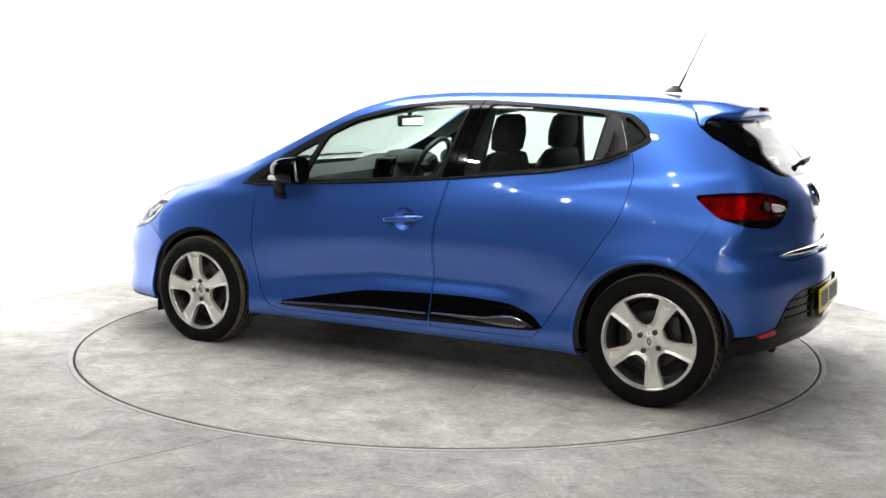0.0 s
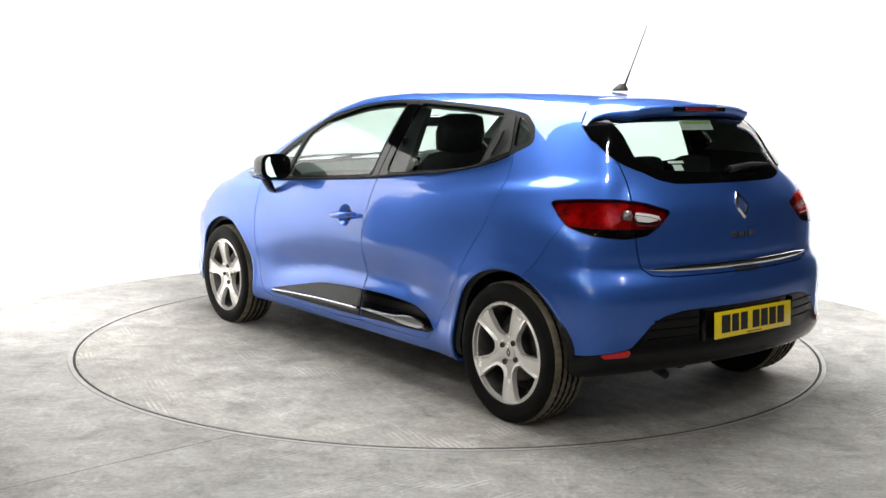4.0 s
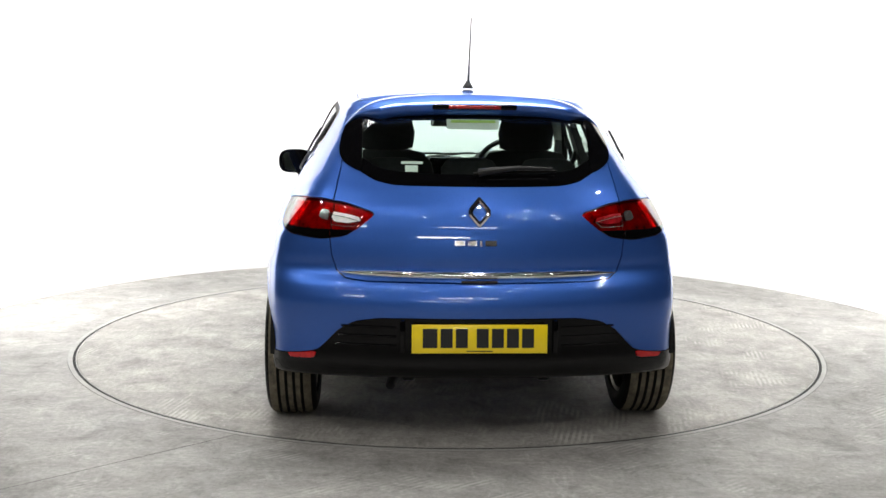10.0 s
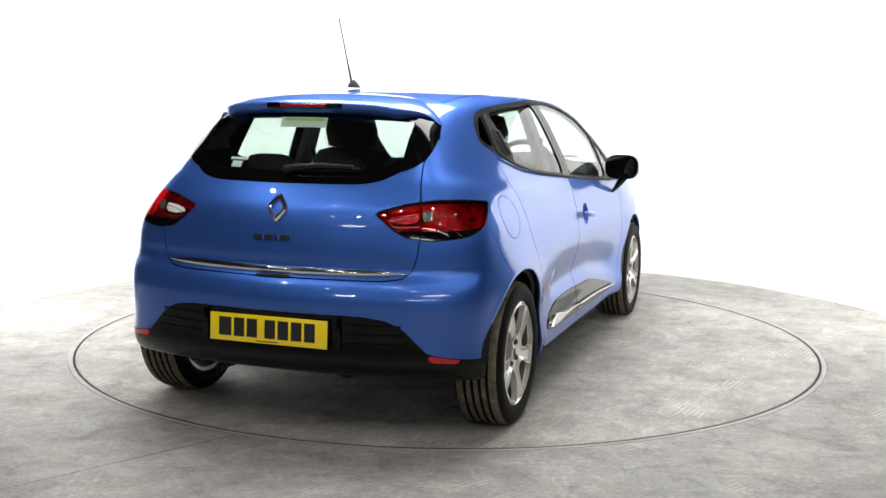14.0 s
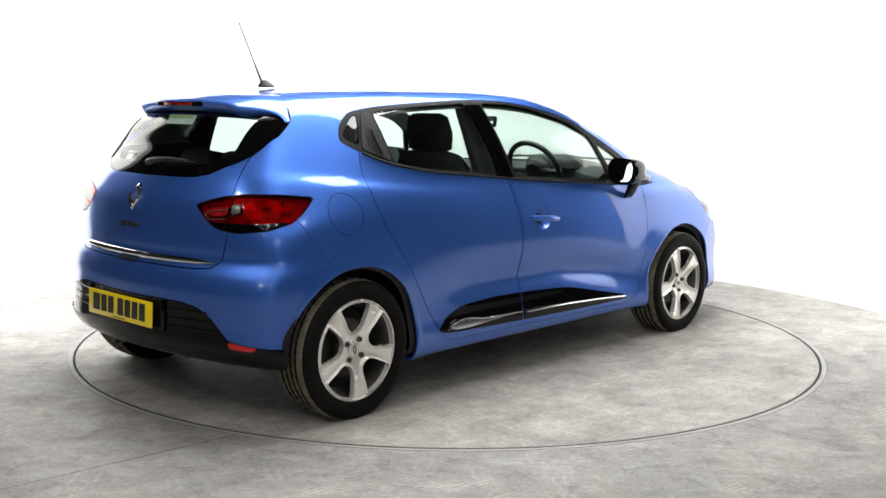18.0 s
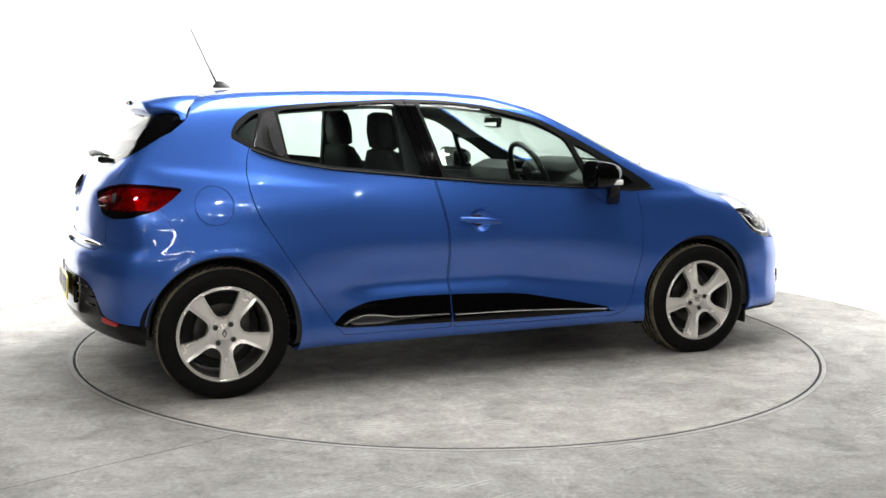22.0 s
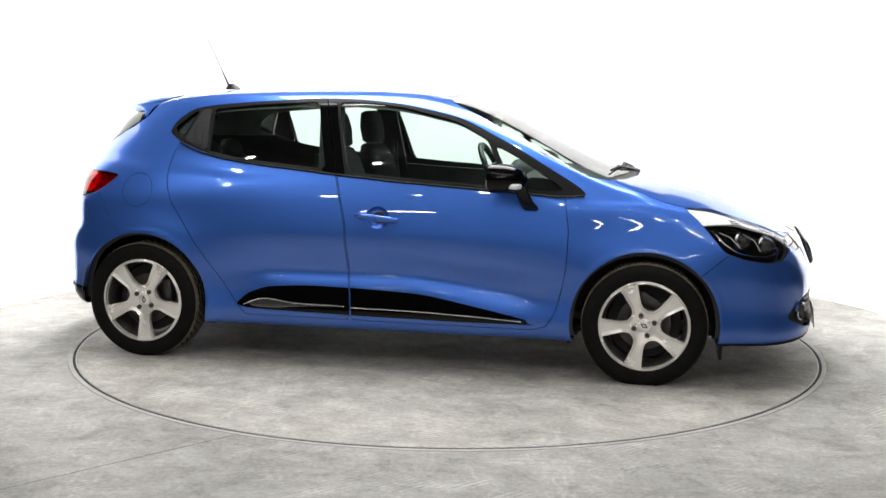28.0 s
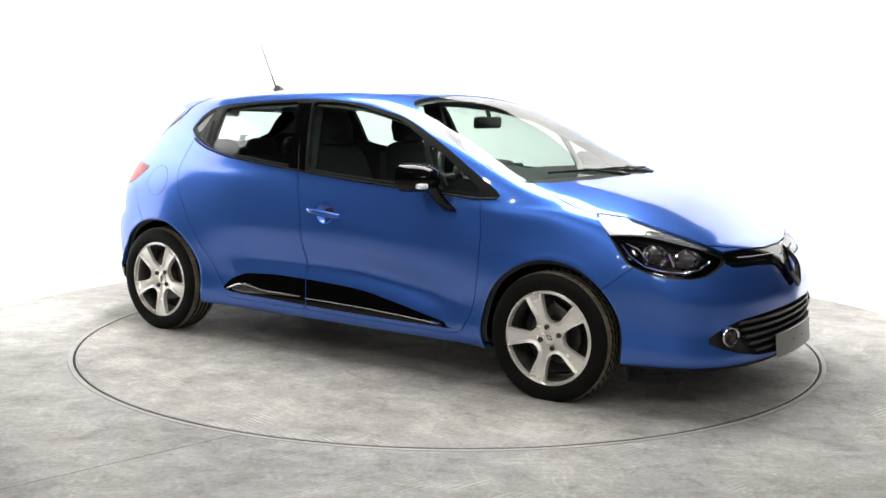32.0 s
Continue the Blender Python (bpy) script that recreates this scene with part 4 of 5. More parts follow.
for y0, z0, w, h, mt in ((0.30, 1.110, 0.085, 0.010, PALE_PRINT), (0.285, 1.095, 0.05, 0.024, PALE_PRINT)):
    bm = bmesh.new()
    bm.faces.new([bm.verts.new(on_back(a, b) - Vector((-0.012, 0, 0))) for a, b in ((y0, z0), (y0 - w, z0), (y0 - w, z0 - h), (y0, z0 - h))])
    part("window_sticker", bm, mt, tailgate, "pale printed window sticker")
bm = bmesh.new()
bm.faces.new([bm.verts.new(on_back(a, b) - Vector((-0.03, 0, 0))) for a, b in ((0.117, 1.275), (-0.094, 1.275), (-0.094, 1.235), (0.117, 1.235))])
part("window_label", bm, PALE_PRINT, tailgate, "pale label inside the rear window")
bm = bmesh.new()
bm.faces.new([bm.verts.new(on_back(a, b) - Vector((-0.027, 0, 0))) for a, b in ((0.10, 1.272), (-0.08, 1.272), (-0.08, 1.262), (0.10, 1.262))])
part("window_label_print", bm, GREEN_PRINT, tailgate, "green band on the label")


# ---- number plates ----
def number_plate(name, mat, parent, label, m, widths):
    plate = part(name, block(0, 0, 0, 0.006, 0.52, 0.111, 0.0025), mat, parent, label)
    plate.matrix_basis = m
    x = 0.218
    for w in widths:
        if w:
            bar = part("character_bar", block(-0.0036, x - w / 2, 0.003, 0.0016, w, 0.074, 0.0), INK, plate, "black bar in place of a character")
        x -= w + 0.012 if w else 0.022
    for y in (0.235, -0.235):
        part("screw_cap", block(-0.0038, y, 0, 0.002, 0.010, 0.010, 0.0009), mat, plate)
    part("small_print", block(-0.0036, 0, -0.047, 0.0012, 0.10, 0.004, 0.0), INK, plate, "bar of small print")
    return plate


number_plate("rear_number_plate", PLATE_YELLOW, rear_bumper, "yellow number plate with plain black bars", pose(-0.621, 0.0, 0.448, 0, 3, 0), (0.056, 0.046, 0.046, 0, 0.046, 0.046, 0.046, 0.046))
# the front plate follows the bumper's curve
rings = []
for w in np.linspace(-0.26, 0.26, 21):
    p = on_nose(w, 0.30) + Vector((0.012, 0, -0.040))
    rings.append([p + Vector((a - 0.10 * b, 0, b)) for a, b in ((0.0, -0.0555), (0.006, -0.0535), (0.006, 0.0535), (0.0, 0.0555))])
front_plate = part("front_number_plate", loft(rings), PLATE_WHITE, front_bumper, "blank pale grey number plate")
for w in (0.075, -0.055):
    p = on_nose(w, 0.30) + Vector((0.0185, 0, -0.038))
    part("plate_screw", block(p.x, p.y, p.z, 0.003, 0.022, 0.006, 0.001), SATIN_BLACK, front_plate, "small dark screw")
for y in (1, -1):
    part("plate_recess_edge", block(-0.585, 0.295 * y, 0.45, 0.03, 0.02, 0.13, 0.006), GLOSS_BLACK, rear_bumper, "black edge beside the plate")
    for k in range(3):
        z = 0.485 - 0.036 * k
        ws = np.linspace(0.32, 0.53 + 0.012 * k, 9)
        part("insert_rib", tube([on_back(w * y, z) + Vector((-0.001, 0, 0)) for w in ws], 0.0045, 10), GLOSS_BLACK, rear_bumper, "black horizontal rib")
part("exhaust_pipe", lathe([(0.018, 0.12), (0.020, 0.10), (0.021, -0.10), (0.018, -0.10), (0.017, 0.05)], 20), DARK_METAL, car, "rusty exhaust tail pipe").matrix_basis = pose(-0.33, 0.32, 0.245, -12, 0, 80)
for y in (0.27, -0.27):
    part("tow_hook", block(-0.44, y, 0.262, 0.07, 0.05, 0.035, 0.01), TRIM_BLACK, car, "black bracket under the bumper")

# ---- front fittings ----
# the badge's chrome is toned dark for the dim studio that it mirrors
part("badge", lozenge(0.0, 0.605, 0.150, 0.215, lambda a, b: on_nose(a, b) + Vector((0.010, 0, 0)), 1, 0.022), DARK_CHROME, front_bumper, "large chrome lozenge badge", 20)
for y in (1, -1):
    part("grille_bar", tube([on_nose(w * y, 0.664 + 0.03 * (w - 0.1)) + Vector((0.002, 0, 0)) for w in np.linspace(0.12, 0.46, 9)], 0.004, 6), DARK_CHROME, front_bumper, "thin dark chrome bar in the black band")
for k in range(5):
    z = 0.400 - 0.033 * k
    half = (0.52, 0.50, 0.48, 0.46, 0.42)[k]
    rings = []
    for w in np.linspace(-half, half, 31):
        p = on_nose(w, z)
        rings.append([p + Vector((-0.035, 0, 0.004)), p + Vector((-0.035, 0, -0.004)), p + Vector((-0.004, 0, -0.008)), p + Vector((-0.001, 0, 0.006))])
    part("grille_slat", loft(rings), SATIN_BLACK, front_bumper, "black grille slat")
for y in (1, -1):
    fog = part("fog_light", lathe([(0.030, -0.02), (0.034, 0.004), (0.040, 0.008), (0.045, 0.004), (0.046, -0.01)], 32), CHROME, front_bumper, "round fog light with a chrome ring")
    fog.matrix_basis = Matrix.Translation(on_nose(0.578 * y, 0.347) + Vector((0.004, 0, 0))) @ pose(0, 0, 0, 0, 0, -90 + 32 * y)
    part("fog_bowl", lathe([(0.0005, -0.018), (0.02, -0.014), (0.031, 0.0)], 24), LAMP_SMOKE, fog, "dark lamp bowl")
for pivot, tip, far in (((2.525, 0.12), (2.425, -0.20), (2.40, -0.52)), ((2.49, 0.50), (2.44, 0.27), (2.445, 0.02))):
    a, b = on_top(*pivot) + Vector((0, 0, -0.010)), on_top(*tip) + Vector((0, 0, 0.004))
    arm = part("wiper_arm", tube([a, a.lerp(b, 0.35) + Vector((0, 0, 0.002)), a.lerp(b, 0.8) + Vector((0, 0, 0.002)), b], [0.011, 0.009, 0.006, 0.005], 8), SATIN_BLACK, car, "black windscreen wiper arm")
    c = on_top(*far)
    e = on_top(2 * tip[0] - far[0] + 0.01, 2 * tip[1] - far[1])
    part("blade", tube([c + Vector((0, 0, 0.003)), b + Vector((0, 0, -0.006)), e + Vector((0, 0, 0.003))], 0.0055, 6), RUBBER, arm, "black wiper blade")


# ---- door mirrors and handles ----
for y in (1, -1):
    rings = []
    for k in range(11):
        u = k / 10
        x = 1.858 + 0.165 * u
        s = (1 - u ** 2.6) ** 0.5 if u < 1 else 0.05
        s = max(s, 0.06)
        ring = []
        for j in range(24):
            a = 2 * math.pi * j / 24
            c, d = math.cos(a), math.sin(a)
            yy = 0.902 + 0.097 * s * math.copysign(abs(c) ** 0.62, c) + 0.004
            zz = 0.990 + 0.071 * s * math.copysign(abs(d) ** 0.70, d) - 0.004
            ring.append((x - 0.02 * (c > 0) * c * (1 - u), yy * y, zz))
        rings.append(ring)
    housing = part("door_mirror", loft(rings), GLOSS_BLACK, car, "glossy black door mirror with clear indicator", 60)
    lean = 0.42 if y == 1 else 0.30
    rim = []
    for a in np.linspace(0, 2 * math.pi, 25)[:-1]:
        c, d = math.copysign(abs(math.cos(a)) ** 0.62, math.cos(a)), math.copysign(abs(math.sin(a)) ** 0.7, math.sin(a))
        rim.append((1.858 - lean * 0.078 * c + 0.007 * d, (0.904 + 0.078 * c) * y, 0.986 + 0.056 * d))
    part("mirror_glass", loft([rim, [(a + 0.004, b, c) for a, b, c in rim]]), MIRROR, housing, "mirror glass")
    part("indicator", block(1.945, 0.955 * y, 0.952, 0.11, 0.05, 0.026, 0.009, 2, pose(0, 0, 0, 0, 0, 30 * y)), LAMP_SILVER, housing, "clear side indicator")
    foot = []
    for k, (x, yy, z, sx, sy) in enumerate(((1.99, 0.905, 0.945, 0.032, 0.030), (2.00, 0.885, 0.905, 0.032, 0.026), (2.015, 0.860, 0.870, 0.036, 0.022), (2.03, 0.838, 0.845, 0.040, 0.016), (2.035, 0.825, 0.828, 0.034, 0.010))):
        foot.append([(a, b * y, c) for a, b, c in oval(x, yy, z, sx, sy, 16, 2.6)])
    part("mirror_foot", loft(foot), GLOSS_BLACK, housing, "black mirror foot", 60)
    # front door handle: a bar over a round dish
    doors = [o for o in car.children if o.name.startswith("front_door")]
    door = doors[0] if y == 1 else doors[1]
    bar = []
    for k in range(15):
        u = k / 14
        q = on_side(1.155 + 0.222 * u, 0.781 - 0.020 * u, y == 1)
        off = 0.006 + 0.026 * math.sin(math.pi * min(max(u, 0.02), 0.98)) ** 0.45
        s = 0.35 + 0.65 * math.sin(math.pi * min(max(u, 0.03), 0.97)) ** 0.4
        bar.append([q + Vector((0, (off + 0.010 * s * math.cos(a)) * y, 0.0165 * s * math.sin(a))) for a in np.linspace(0, 2 * math.pi, 13)[:-1]])
    part("handle", loft(bar), PAINT, door, "blue door handle", 60)
    if y == 1:
        q = on_side(1.18, 0.779, True)
        part("keyhole", lathe([(0.0075, 0.0), (0.0075, 0.004), (0.0005, 0.0045)], 14), DARK_METAL, door, "dark key cylinder").location = q + Vector((0, 0.036, 0))
    doors = [o for o in car.children if o.name.startswith("rear_door")]
    door = doors[0] if y == 1 else doors[1]
    # hidden rear handle in the window frame
    grip = []
    for x, z in ((0.276, 1.222), (0.254, 1.219), (0.256, 1.17), (0.266, 1.115), (0.291, 1.114), (0.286, 1.17)):
        grip.append(on_side(x, z, y == 1) + Vector((0, 0.004 * y, 0.002)))
    bm = loft([grip, [g + Vector((0, 0.010 * y, 0)) for g in grip]])
    part("hidden_handle", bm, HANDLE_GREY, door, "black hidden door handle")

# ---- wheels ----
def tyre_mesh():
    prof = [(0.2165, -0.088), (0.2225, -0.098), (0.240, -0.104), (0.262, -0.1035), (0.284, -0.097), (0.297, -0.086)]
    grooves = []
    for c in (-0.048, -0.016, 0.016, 0.048):
        grooves += [(0.3035, c - 0.0065), (0.2955, c - 0.0050), (0.2955, c + 0.0050), (0.3035, c + 0.0065)]
    return prof + [(0.3025, -0.072)] + grooves + [(0.3025, 0.072), (0.297, 0.086), (0.284, 0.097), (0.270, 0.1025), (0.262, 0.1035), (0.256, 0.1030), (0.240, 0.104), (0.2225, 0.098), (0.2165, 0.088)]


RIM = Matrix.Diagonal((1.055, 1.0, 1.055, 1.0))


def build_wheel(turn, hub_z):
    """One wheel, turned on its hub; the tyre stands a little flattened on the floor."""
    seg = 200
    bm = lathe([(0.190, -0.085), (0.205, -0.090), (0.207, -0.075), (0.196, -0.06), (0.186, -0.02), (0.186, 0.05), (0.196, 0.072), (0.2075, 0.082), (0.2085, 0.0915), (0.2035, 0.0935), (0.1985, 0.088), (0.193, 0.074), (0.180, 0.05), (0.178, -0.02), (0.186, -0.06), (0.190, -0.085)], 72)
    wheel = part("wheel", bm, ALLOY, None, "silver alloy wheel with five broad spokes", 40)
    # the barrel inside the rim is coloured dark for the shade behind the spokes
    wheel.data.materials.append(DARK_METAL)
    for f in wheel.data.polygons:
        if math.hypot(f.center.x, f.center.z) < 0.1945:
            f.material_index = 1
    prof = tyre_mesh()
    bm = lathe(prof, seg)
    # cross cuts in the ribs and blocks on the shoulders
    for v in bm.verts:
        r = math.hypot(v.co.x, v.co.z)
        k = int(round(math.atan2(v.co.x, v.co.z) / (2 * math.pi) * seg)) % seg
        if r > 0.2965 and 0.06 < abs(v.co.y) < 0.08 and k % 3 == 0:
            v.co.x, v.co.z = v.co.x * 0.983, v.co.z * 0.983
        elif r > 0.302 and abs(v.co.y) < 0.055 and (k + int(abs(v.co.y) * 60)) % 4 == 0:
            v.co.x, v.co.z = v.co.x * 0.990, v.co.z * 0.990
    cs, sn = math.cos(radians(turn)), math.sin(radians(turn))
    for v in bm.verts:
        down = v.co.x * sn - v.co.z * cs
        sink = down - hub_z
        if sink > 0:
            v.co.x, v.co.z = v.co.x - sink * sn, v.co.z + sink * cs
            v.co.y += math.copysign(min(0.006, sink * 0.6), v.co.y)
    tyre = part("tyre", bm, RUBBER, wheel, "black tyre", 30)
    tyre.data.materials.append(TREAD)
    for f in tyre.data.polygons:
        c = f.center
        r = math.hypot(c.x, c.z)
        if r > 0.300 or (0.06 < abs(c.y) < 0.090 and r > 0.2965) or (hub_z - 0.012 < c.x * sn - c.z * cs and abs(c.y) < 0.086 and r > 0.27):
            f.material_index = 1
    # the cast face: a dished disc with five U-shaped openings, raised along their edges
    opening = chaikin([(-0.0785, 0.179), (-0.067, 0.152), (-0.053, 0.124), (-0.040, 0.097), (-0.023, 0.078), (0.0, 0.072), (0.023, 0.078), (0.040, 0.097), (0.053, 0.124), (0.067, 0.152), (0.0785, 0.179), (0.040, 0.1915), (0.0, 0.1955), (-0.040, 0.1915)], 1, 0.12)
    nr, na = 56, 240
    rr, aa = np.meshgrid(np.linspace(0.026, 0.2035, nr), 2 * math.pi * np.arange(na) / na, indexing="ij")
    fx, fz = (rr * np.sin(aa)).ravel(), (rr * np.cos(aa)).ravel()

    def holes(x, z):
        best = np.full(len(x), 9.0)
        for k in range(5):
            c, q = math.cos(2 * math.pi * k / 5), math.sin(2 * math.pi * k / 5)
            best = np.minimum(best, outline(opening, x * c - z * q, x * q + z * c))
        return best

    def face_y(x, z):
        r = np.hypot(x, z)
        d = holes(x, z)
        return 0.061 + 0.026 * np.sin(np.clip(r / 0.2, 0, 1) ** 1.3 * math.pi * 0.60) + 0.0115 * np.exp(-(d / 0.0085) ** 2)
    fy = face_y(fx, fz)
    e = 0.001
    gx, gz = (face_y(fx + e, fz) - face_y(fx - e, fz)) / (2 * e), (face_y(fx, fz + e) - face_y(fx, fz - e)) / (2 * e)
    nn = np.stack([-gx, np.ones(len(fx)), -gz], 1)
    nn /= np.linalg.norm(nn, axis=1)[:, None]
    i, j = np.meshgrid(np.arange(nr - 1), np.arange(na), indexing="ij")
    a, b = (i * na + j).ravel(), (i * na + (j + 1) % na).ravel()
    tri = np.concatenate([np.stack([a, b + na, b], 1), np.stack([a, a + na, b + na], 1)])
    disc_skin = (np.stack([fx, fy, fz], 1), nn, tri)
    cast = tidy(cut(disc_skin, holes(fx, fz))[1])
    face = panel("wheel_face", cast, ALLOY, wheel, "cast silver face with five broad spokes", 0.0)
    rim_e = np.concatenate([cast[2][:, [0, 1]], cast[2][:, [1, 2]], cast[2][:, [2, 0]]])
    key = np.sort(rim_e, 1)
    _, first, count = np.unique(key[:, 0] * 1000003 + key[:, 1], return_index=True, return_counts=True)
    rim_e = rim_e[first[count == 1]]
    wall_v, wall_f = [], []
    for p0, p1 in cast[0][rim_e]:
        k = len(wall_v)
        wall_v += [p0, p1, p1 * np.array([1, 0, 1]) + np.array([0, p1[1] - 0.026, 0]), p0 * np.array([1, 0, 1]) + np.array([0, p0[1] - 0.026, 0])]
        wall_f.append((k, k + 1, k + 2, k + 3))
    mesh_ob("spoke_sides", wall_v, wall_f, ALLOY, wheel, "silver sides of the spokes", smooth=False)
    part("hub", lathe([(0.070, 0.02), (0.072, 0.045), (0.05, 0.055), (0.030, 0.056)], 48), DARK_METAL, wheel, "dark hub behind the spokes")
    part("hub_cap", lathe([(0.0305, 0.058), (0.0300, 0.070), (0.026, 0.0725), (0.0005, 0.0735)], 32), ALLOY, wheel, "round silver centre cap")
    bm = bmesh.new()
    for a, b in (((0, 0.0745, 0.016), (0.009, 0.0745, 0)), ((0.009, 0.0745, 0), (0, 0.0745, -0.016)), ((0, 0.0745, -0.016), (-0.009, 0.0745, 0)), ((-0.009, 0.0745, 0), (0, 0.0745, 0.016))):
        tube([a, b], 0.0022, 5, bm)
    part("cap_mark", bm, DARK_METAL, wheel, "plain lozenge on the cap")
    for k in range(4):
        a = radians(50 + 90 * k)
        b = part("wheel_bolt", lathe([(0.0115, 0.058), (0.0115, 0.0760), (0.008, 0.0775), (0.007, 0.071), (0.0005, 0.070)], 12), DARK_METAL, wheel, "dark wheel bolt")
        b.location = (0.050 * math.sin(a), 0, 0.050 * math.cos(a))
    for ob in wheel.children:
        if not ob.name.startswith("tyre"):
            ob.data.transform(RIM)
    wheel.data.transform(RIM)
    part("brake_disc", lathe([(0.045, 0.0), (0.07, 0.012), (0.128, 0.012), (0.130, 0.006), (0.130, -0.004), (0.07, -0.004)], 48), DISC_STEEL, wheel, "steel brake disc")
    part("brake_caliper", block(-0.105, -0.005, 0.045, 0.055, 0.05, 0.11, 0.012), DARK_METAL, wheel, "dark brake caliper")
    part("dust_shield", lathe([(0.0005, -0.03), (0.176, -0.03), (0.178, -0.02)], 40), CHASSIS, wheel, "dark dust shield")
    return wheel


for x, y, hub_z, turn in ((0.0, 0.754, 0.297, 10), (0.0, -0.754, 0.297, 4), (2.591, 0.762, 0.288, 44), (2.591, -0.762, 0.288, 58)):
    w = build_wheel(turn, hub_z)
    w.matrix_basis = pose(x, y, hub_z, 0, 0, 0 if y > 0 else 180) @ pose(0, 0, 0, 0, turn, 0)
    w.parent = car
    tagged(w, group="wheels of the car")
for (cx, cz, rx, rz) in ((0.005, 0.300, 0.358, 0.363), (2.590, 0.290, 0.365, 0.363)):
    for y in (1, -1):
        rows = []
        for a in np.linspace(-0.30 if cx < 1 else -0.10, math.pi - 0.08 if cx < 1 else math.pi + 0.30, 30):
            c, s = math.cos(a), math.sin(a)
            rows.append([(cx + rx * c, 0.825 * y, cz + rz * s), (cx + (rx + 0.02) * c, 0.80 * y, cz + (rz + 0.02) * s), (cx + (rx + 0.03) * c, 0.70 * y, cz + (rz + 0.03) * s), (cx + (rx + 0.02) * c, 0.56 * y, cz + (rz + 0.02) * s), (cx + rx * 0.1 * c, 0.54 * y, cz + rz * 0.1 * s)])
        bm = bmesh.new()
        vs = [[bm.verts.new(p) for p in r] for r in rows]
        for a, b in zip(vs, vs[1:]):
            for k in range(4):
                bm.faces.new((a[k], a[k + 1], b[k + 1], b[k]))
        part("arch_liner", bm, TRIM_BLACK, car, "black plastic wheel arch liner")
for y in (0.70, -0.70):
    part("mud_flap", block(0.375, y, 0.235, 0.012, 0.20, 0.10, 0.004), TRIM_BLACK, car, "small black flap behind the wheel arch")
    part("air_deflector", block(2.955, y, 0.170, 0.014, 0.18, 0.085, 0.004), TRIM_BLACK, car, "small black deflector before the wheel")

# ---- cabin ----
def seat_at(x, y, rake=14):
    seat = part("front_seat", loft([oval(x + 0.20, y, z, sx, sy, 24, 3.2) for z, sx, sy in ((0.36, 0.20, 0.20), (0.42, 0.26, 0.245), (0.50, 0.27, 0.255), (0.55, 0.25, 0.235), (0.56, 0.20, 0.19))]), CLOTH, car, "charcoal cloth front seat", 60)
    back_rings = []
    for z, sx, sy in ((0.50, 0.06, 0.20), (0.56, 0.085, 0.245), (0.72, 0.08, 0.265), (0.90, 0.075, 0.26), (1.03, 0.062, 0.235), (1.085, 0.045, 0.19), (1.10, 0.02, 0.12)):
        back_rings.append(oval(x - 0.05 - (z - 0.5) * math.tan(radians(rake)), y, z, sx, sy, 24, 3.0))
    part("backrest", loft(back_rings), CLOTH, seat, "charcoal cloth backrest", 60)
    hx = x - 0.05 - 0.62 * math.tan(radians(rake))
    part("headrest", loft([oval(hx + 0.012 - 0.12 * (z - 1.1), y, z, sx, sy, 20, 2.8) for z, sx, sy in ((1.095, 0.03, 0.09), (1.11, 0.052, 0.135), (1.19, 0.058, 0.145), (1.27, 0.045, 0.125), (1.288, 0.022, 0.08))]), CLOTH, seat, "charcoal headrest", 60)
    for d in (0.06, -0.06):
        part("headrest_post", tube([(hx + 0.02, y + d, 1.03), (hx + 0.01, y + d, 1.12)], 0.006, 8), DARK_METAL, seat, "steel post")


seat_at(1.13, 0.36)
seat_at(1.13, -0.36)
bench = part("rear_seat", loft([oval(0.43, 0, z, sx, sy, 28, 4) for z, sx, sy in ((0.38, 0.22, 0.55), (0.50, 0.25, 0.60), (0.545, 0.22, 0.58))]), CLOTH, car, "charcoal cloth rear bench", 60)
part("backrest", loft([oval(0.22 - (z - 0.5) * 0.36, 0, z, sx, sy, 28, 4) for z, sx, sy in ((0.48, 0.07, 0.58), (0.60, 0.085, 0.61), (0.90, 0.07, 0.60), (0.985, 0.05, 0.57), (1.0, 0.02, 0.52))]), CLOTH, bench, "charcoal cloth rear backrest", 60)
for y in (0.34, 0.0, -0.34):
    part("headrest", loft([oval(0.035 - 0.2 * (z - 1.0), y, z, sx, sy, 20, 2.8) for z, sx, sy in ((0.985, 0.03, 0.09), (1.0, 0.045, 0.12), (1.06, 0.045, 0.125), (1.095, 0.03, 0.10), (1.105, 0.012, 0.06))]), CLOTH, bench, "low rear headrest", 60)
part("parcel_shelf", block(-0.16, 0, 0.965, 0.30, 1.02, 0.02, 0.008), CABIN, car, "black parcel shelf")
part("cabin_floor", block(1.1, 0, 0.29, 2.6, 1.30, 0.04, 0.01), CABIN, car, "dark carpeted floor")
dash = part("dashboard", loft([[(x, y, z) for x, z in ((2.32, 0.60), (2.38, 0.93), (2.20, 0.985 + b), (2.02, 1.00 + b), (1.93, 0.955 + b), (1.90, 0.85), (1.98, 0.60))] for y, b in
                              ((-0.70, -0.02), (-0.60, -0.005), (-0.50, 0.02), (-0.36, 0.035), (-0.22, 0.02), (-0.12, 0.0), (0.12, 0.0), (0.30, -0.005), (0.62, -0.01), (0.70, -0.02))]), CABIN, car, "black dashboard", 40)
part("instrument_hood", loft([oval(1.97, -0.36, z, sx, sy, 20, 2.5) for z, sx, sy in ((0.98, 0.10, 0.19), (1.02, 0.10, 0.18), (1.045, 0.08, 0.15), (1.052, 0.05, 0.10))]), CABIN, dash, "hood over the instruments", 60)
part("centre_screen", block(1.905, 0.0, 0.955, 0.03, 0.20, 0.13, 0.012, 2, pose(0, 0, 0, 0, -15, 0)), GLOSS_BLACK, dash, "glossy centre screen")
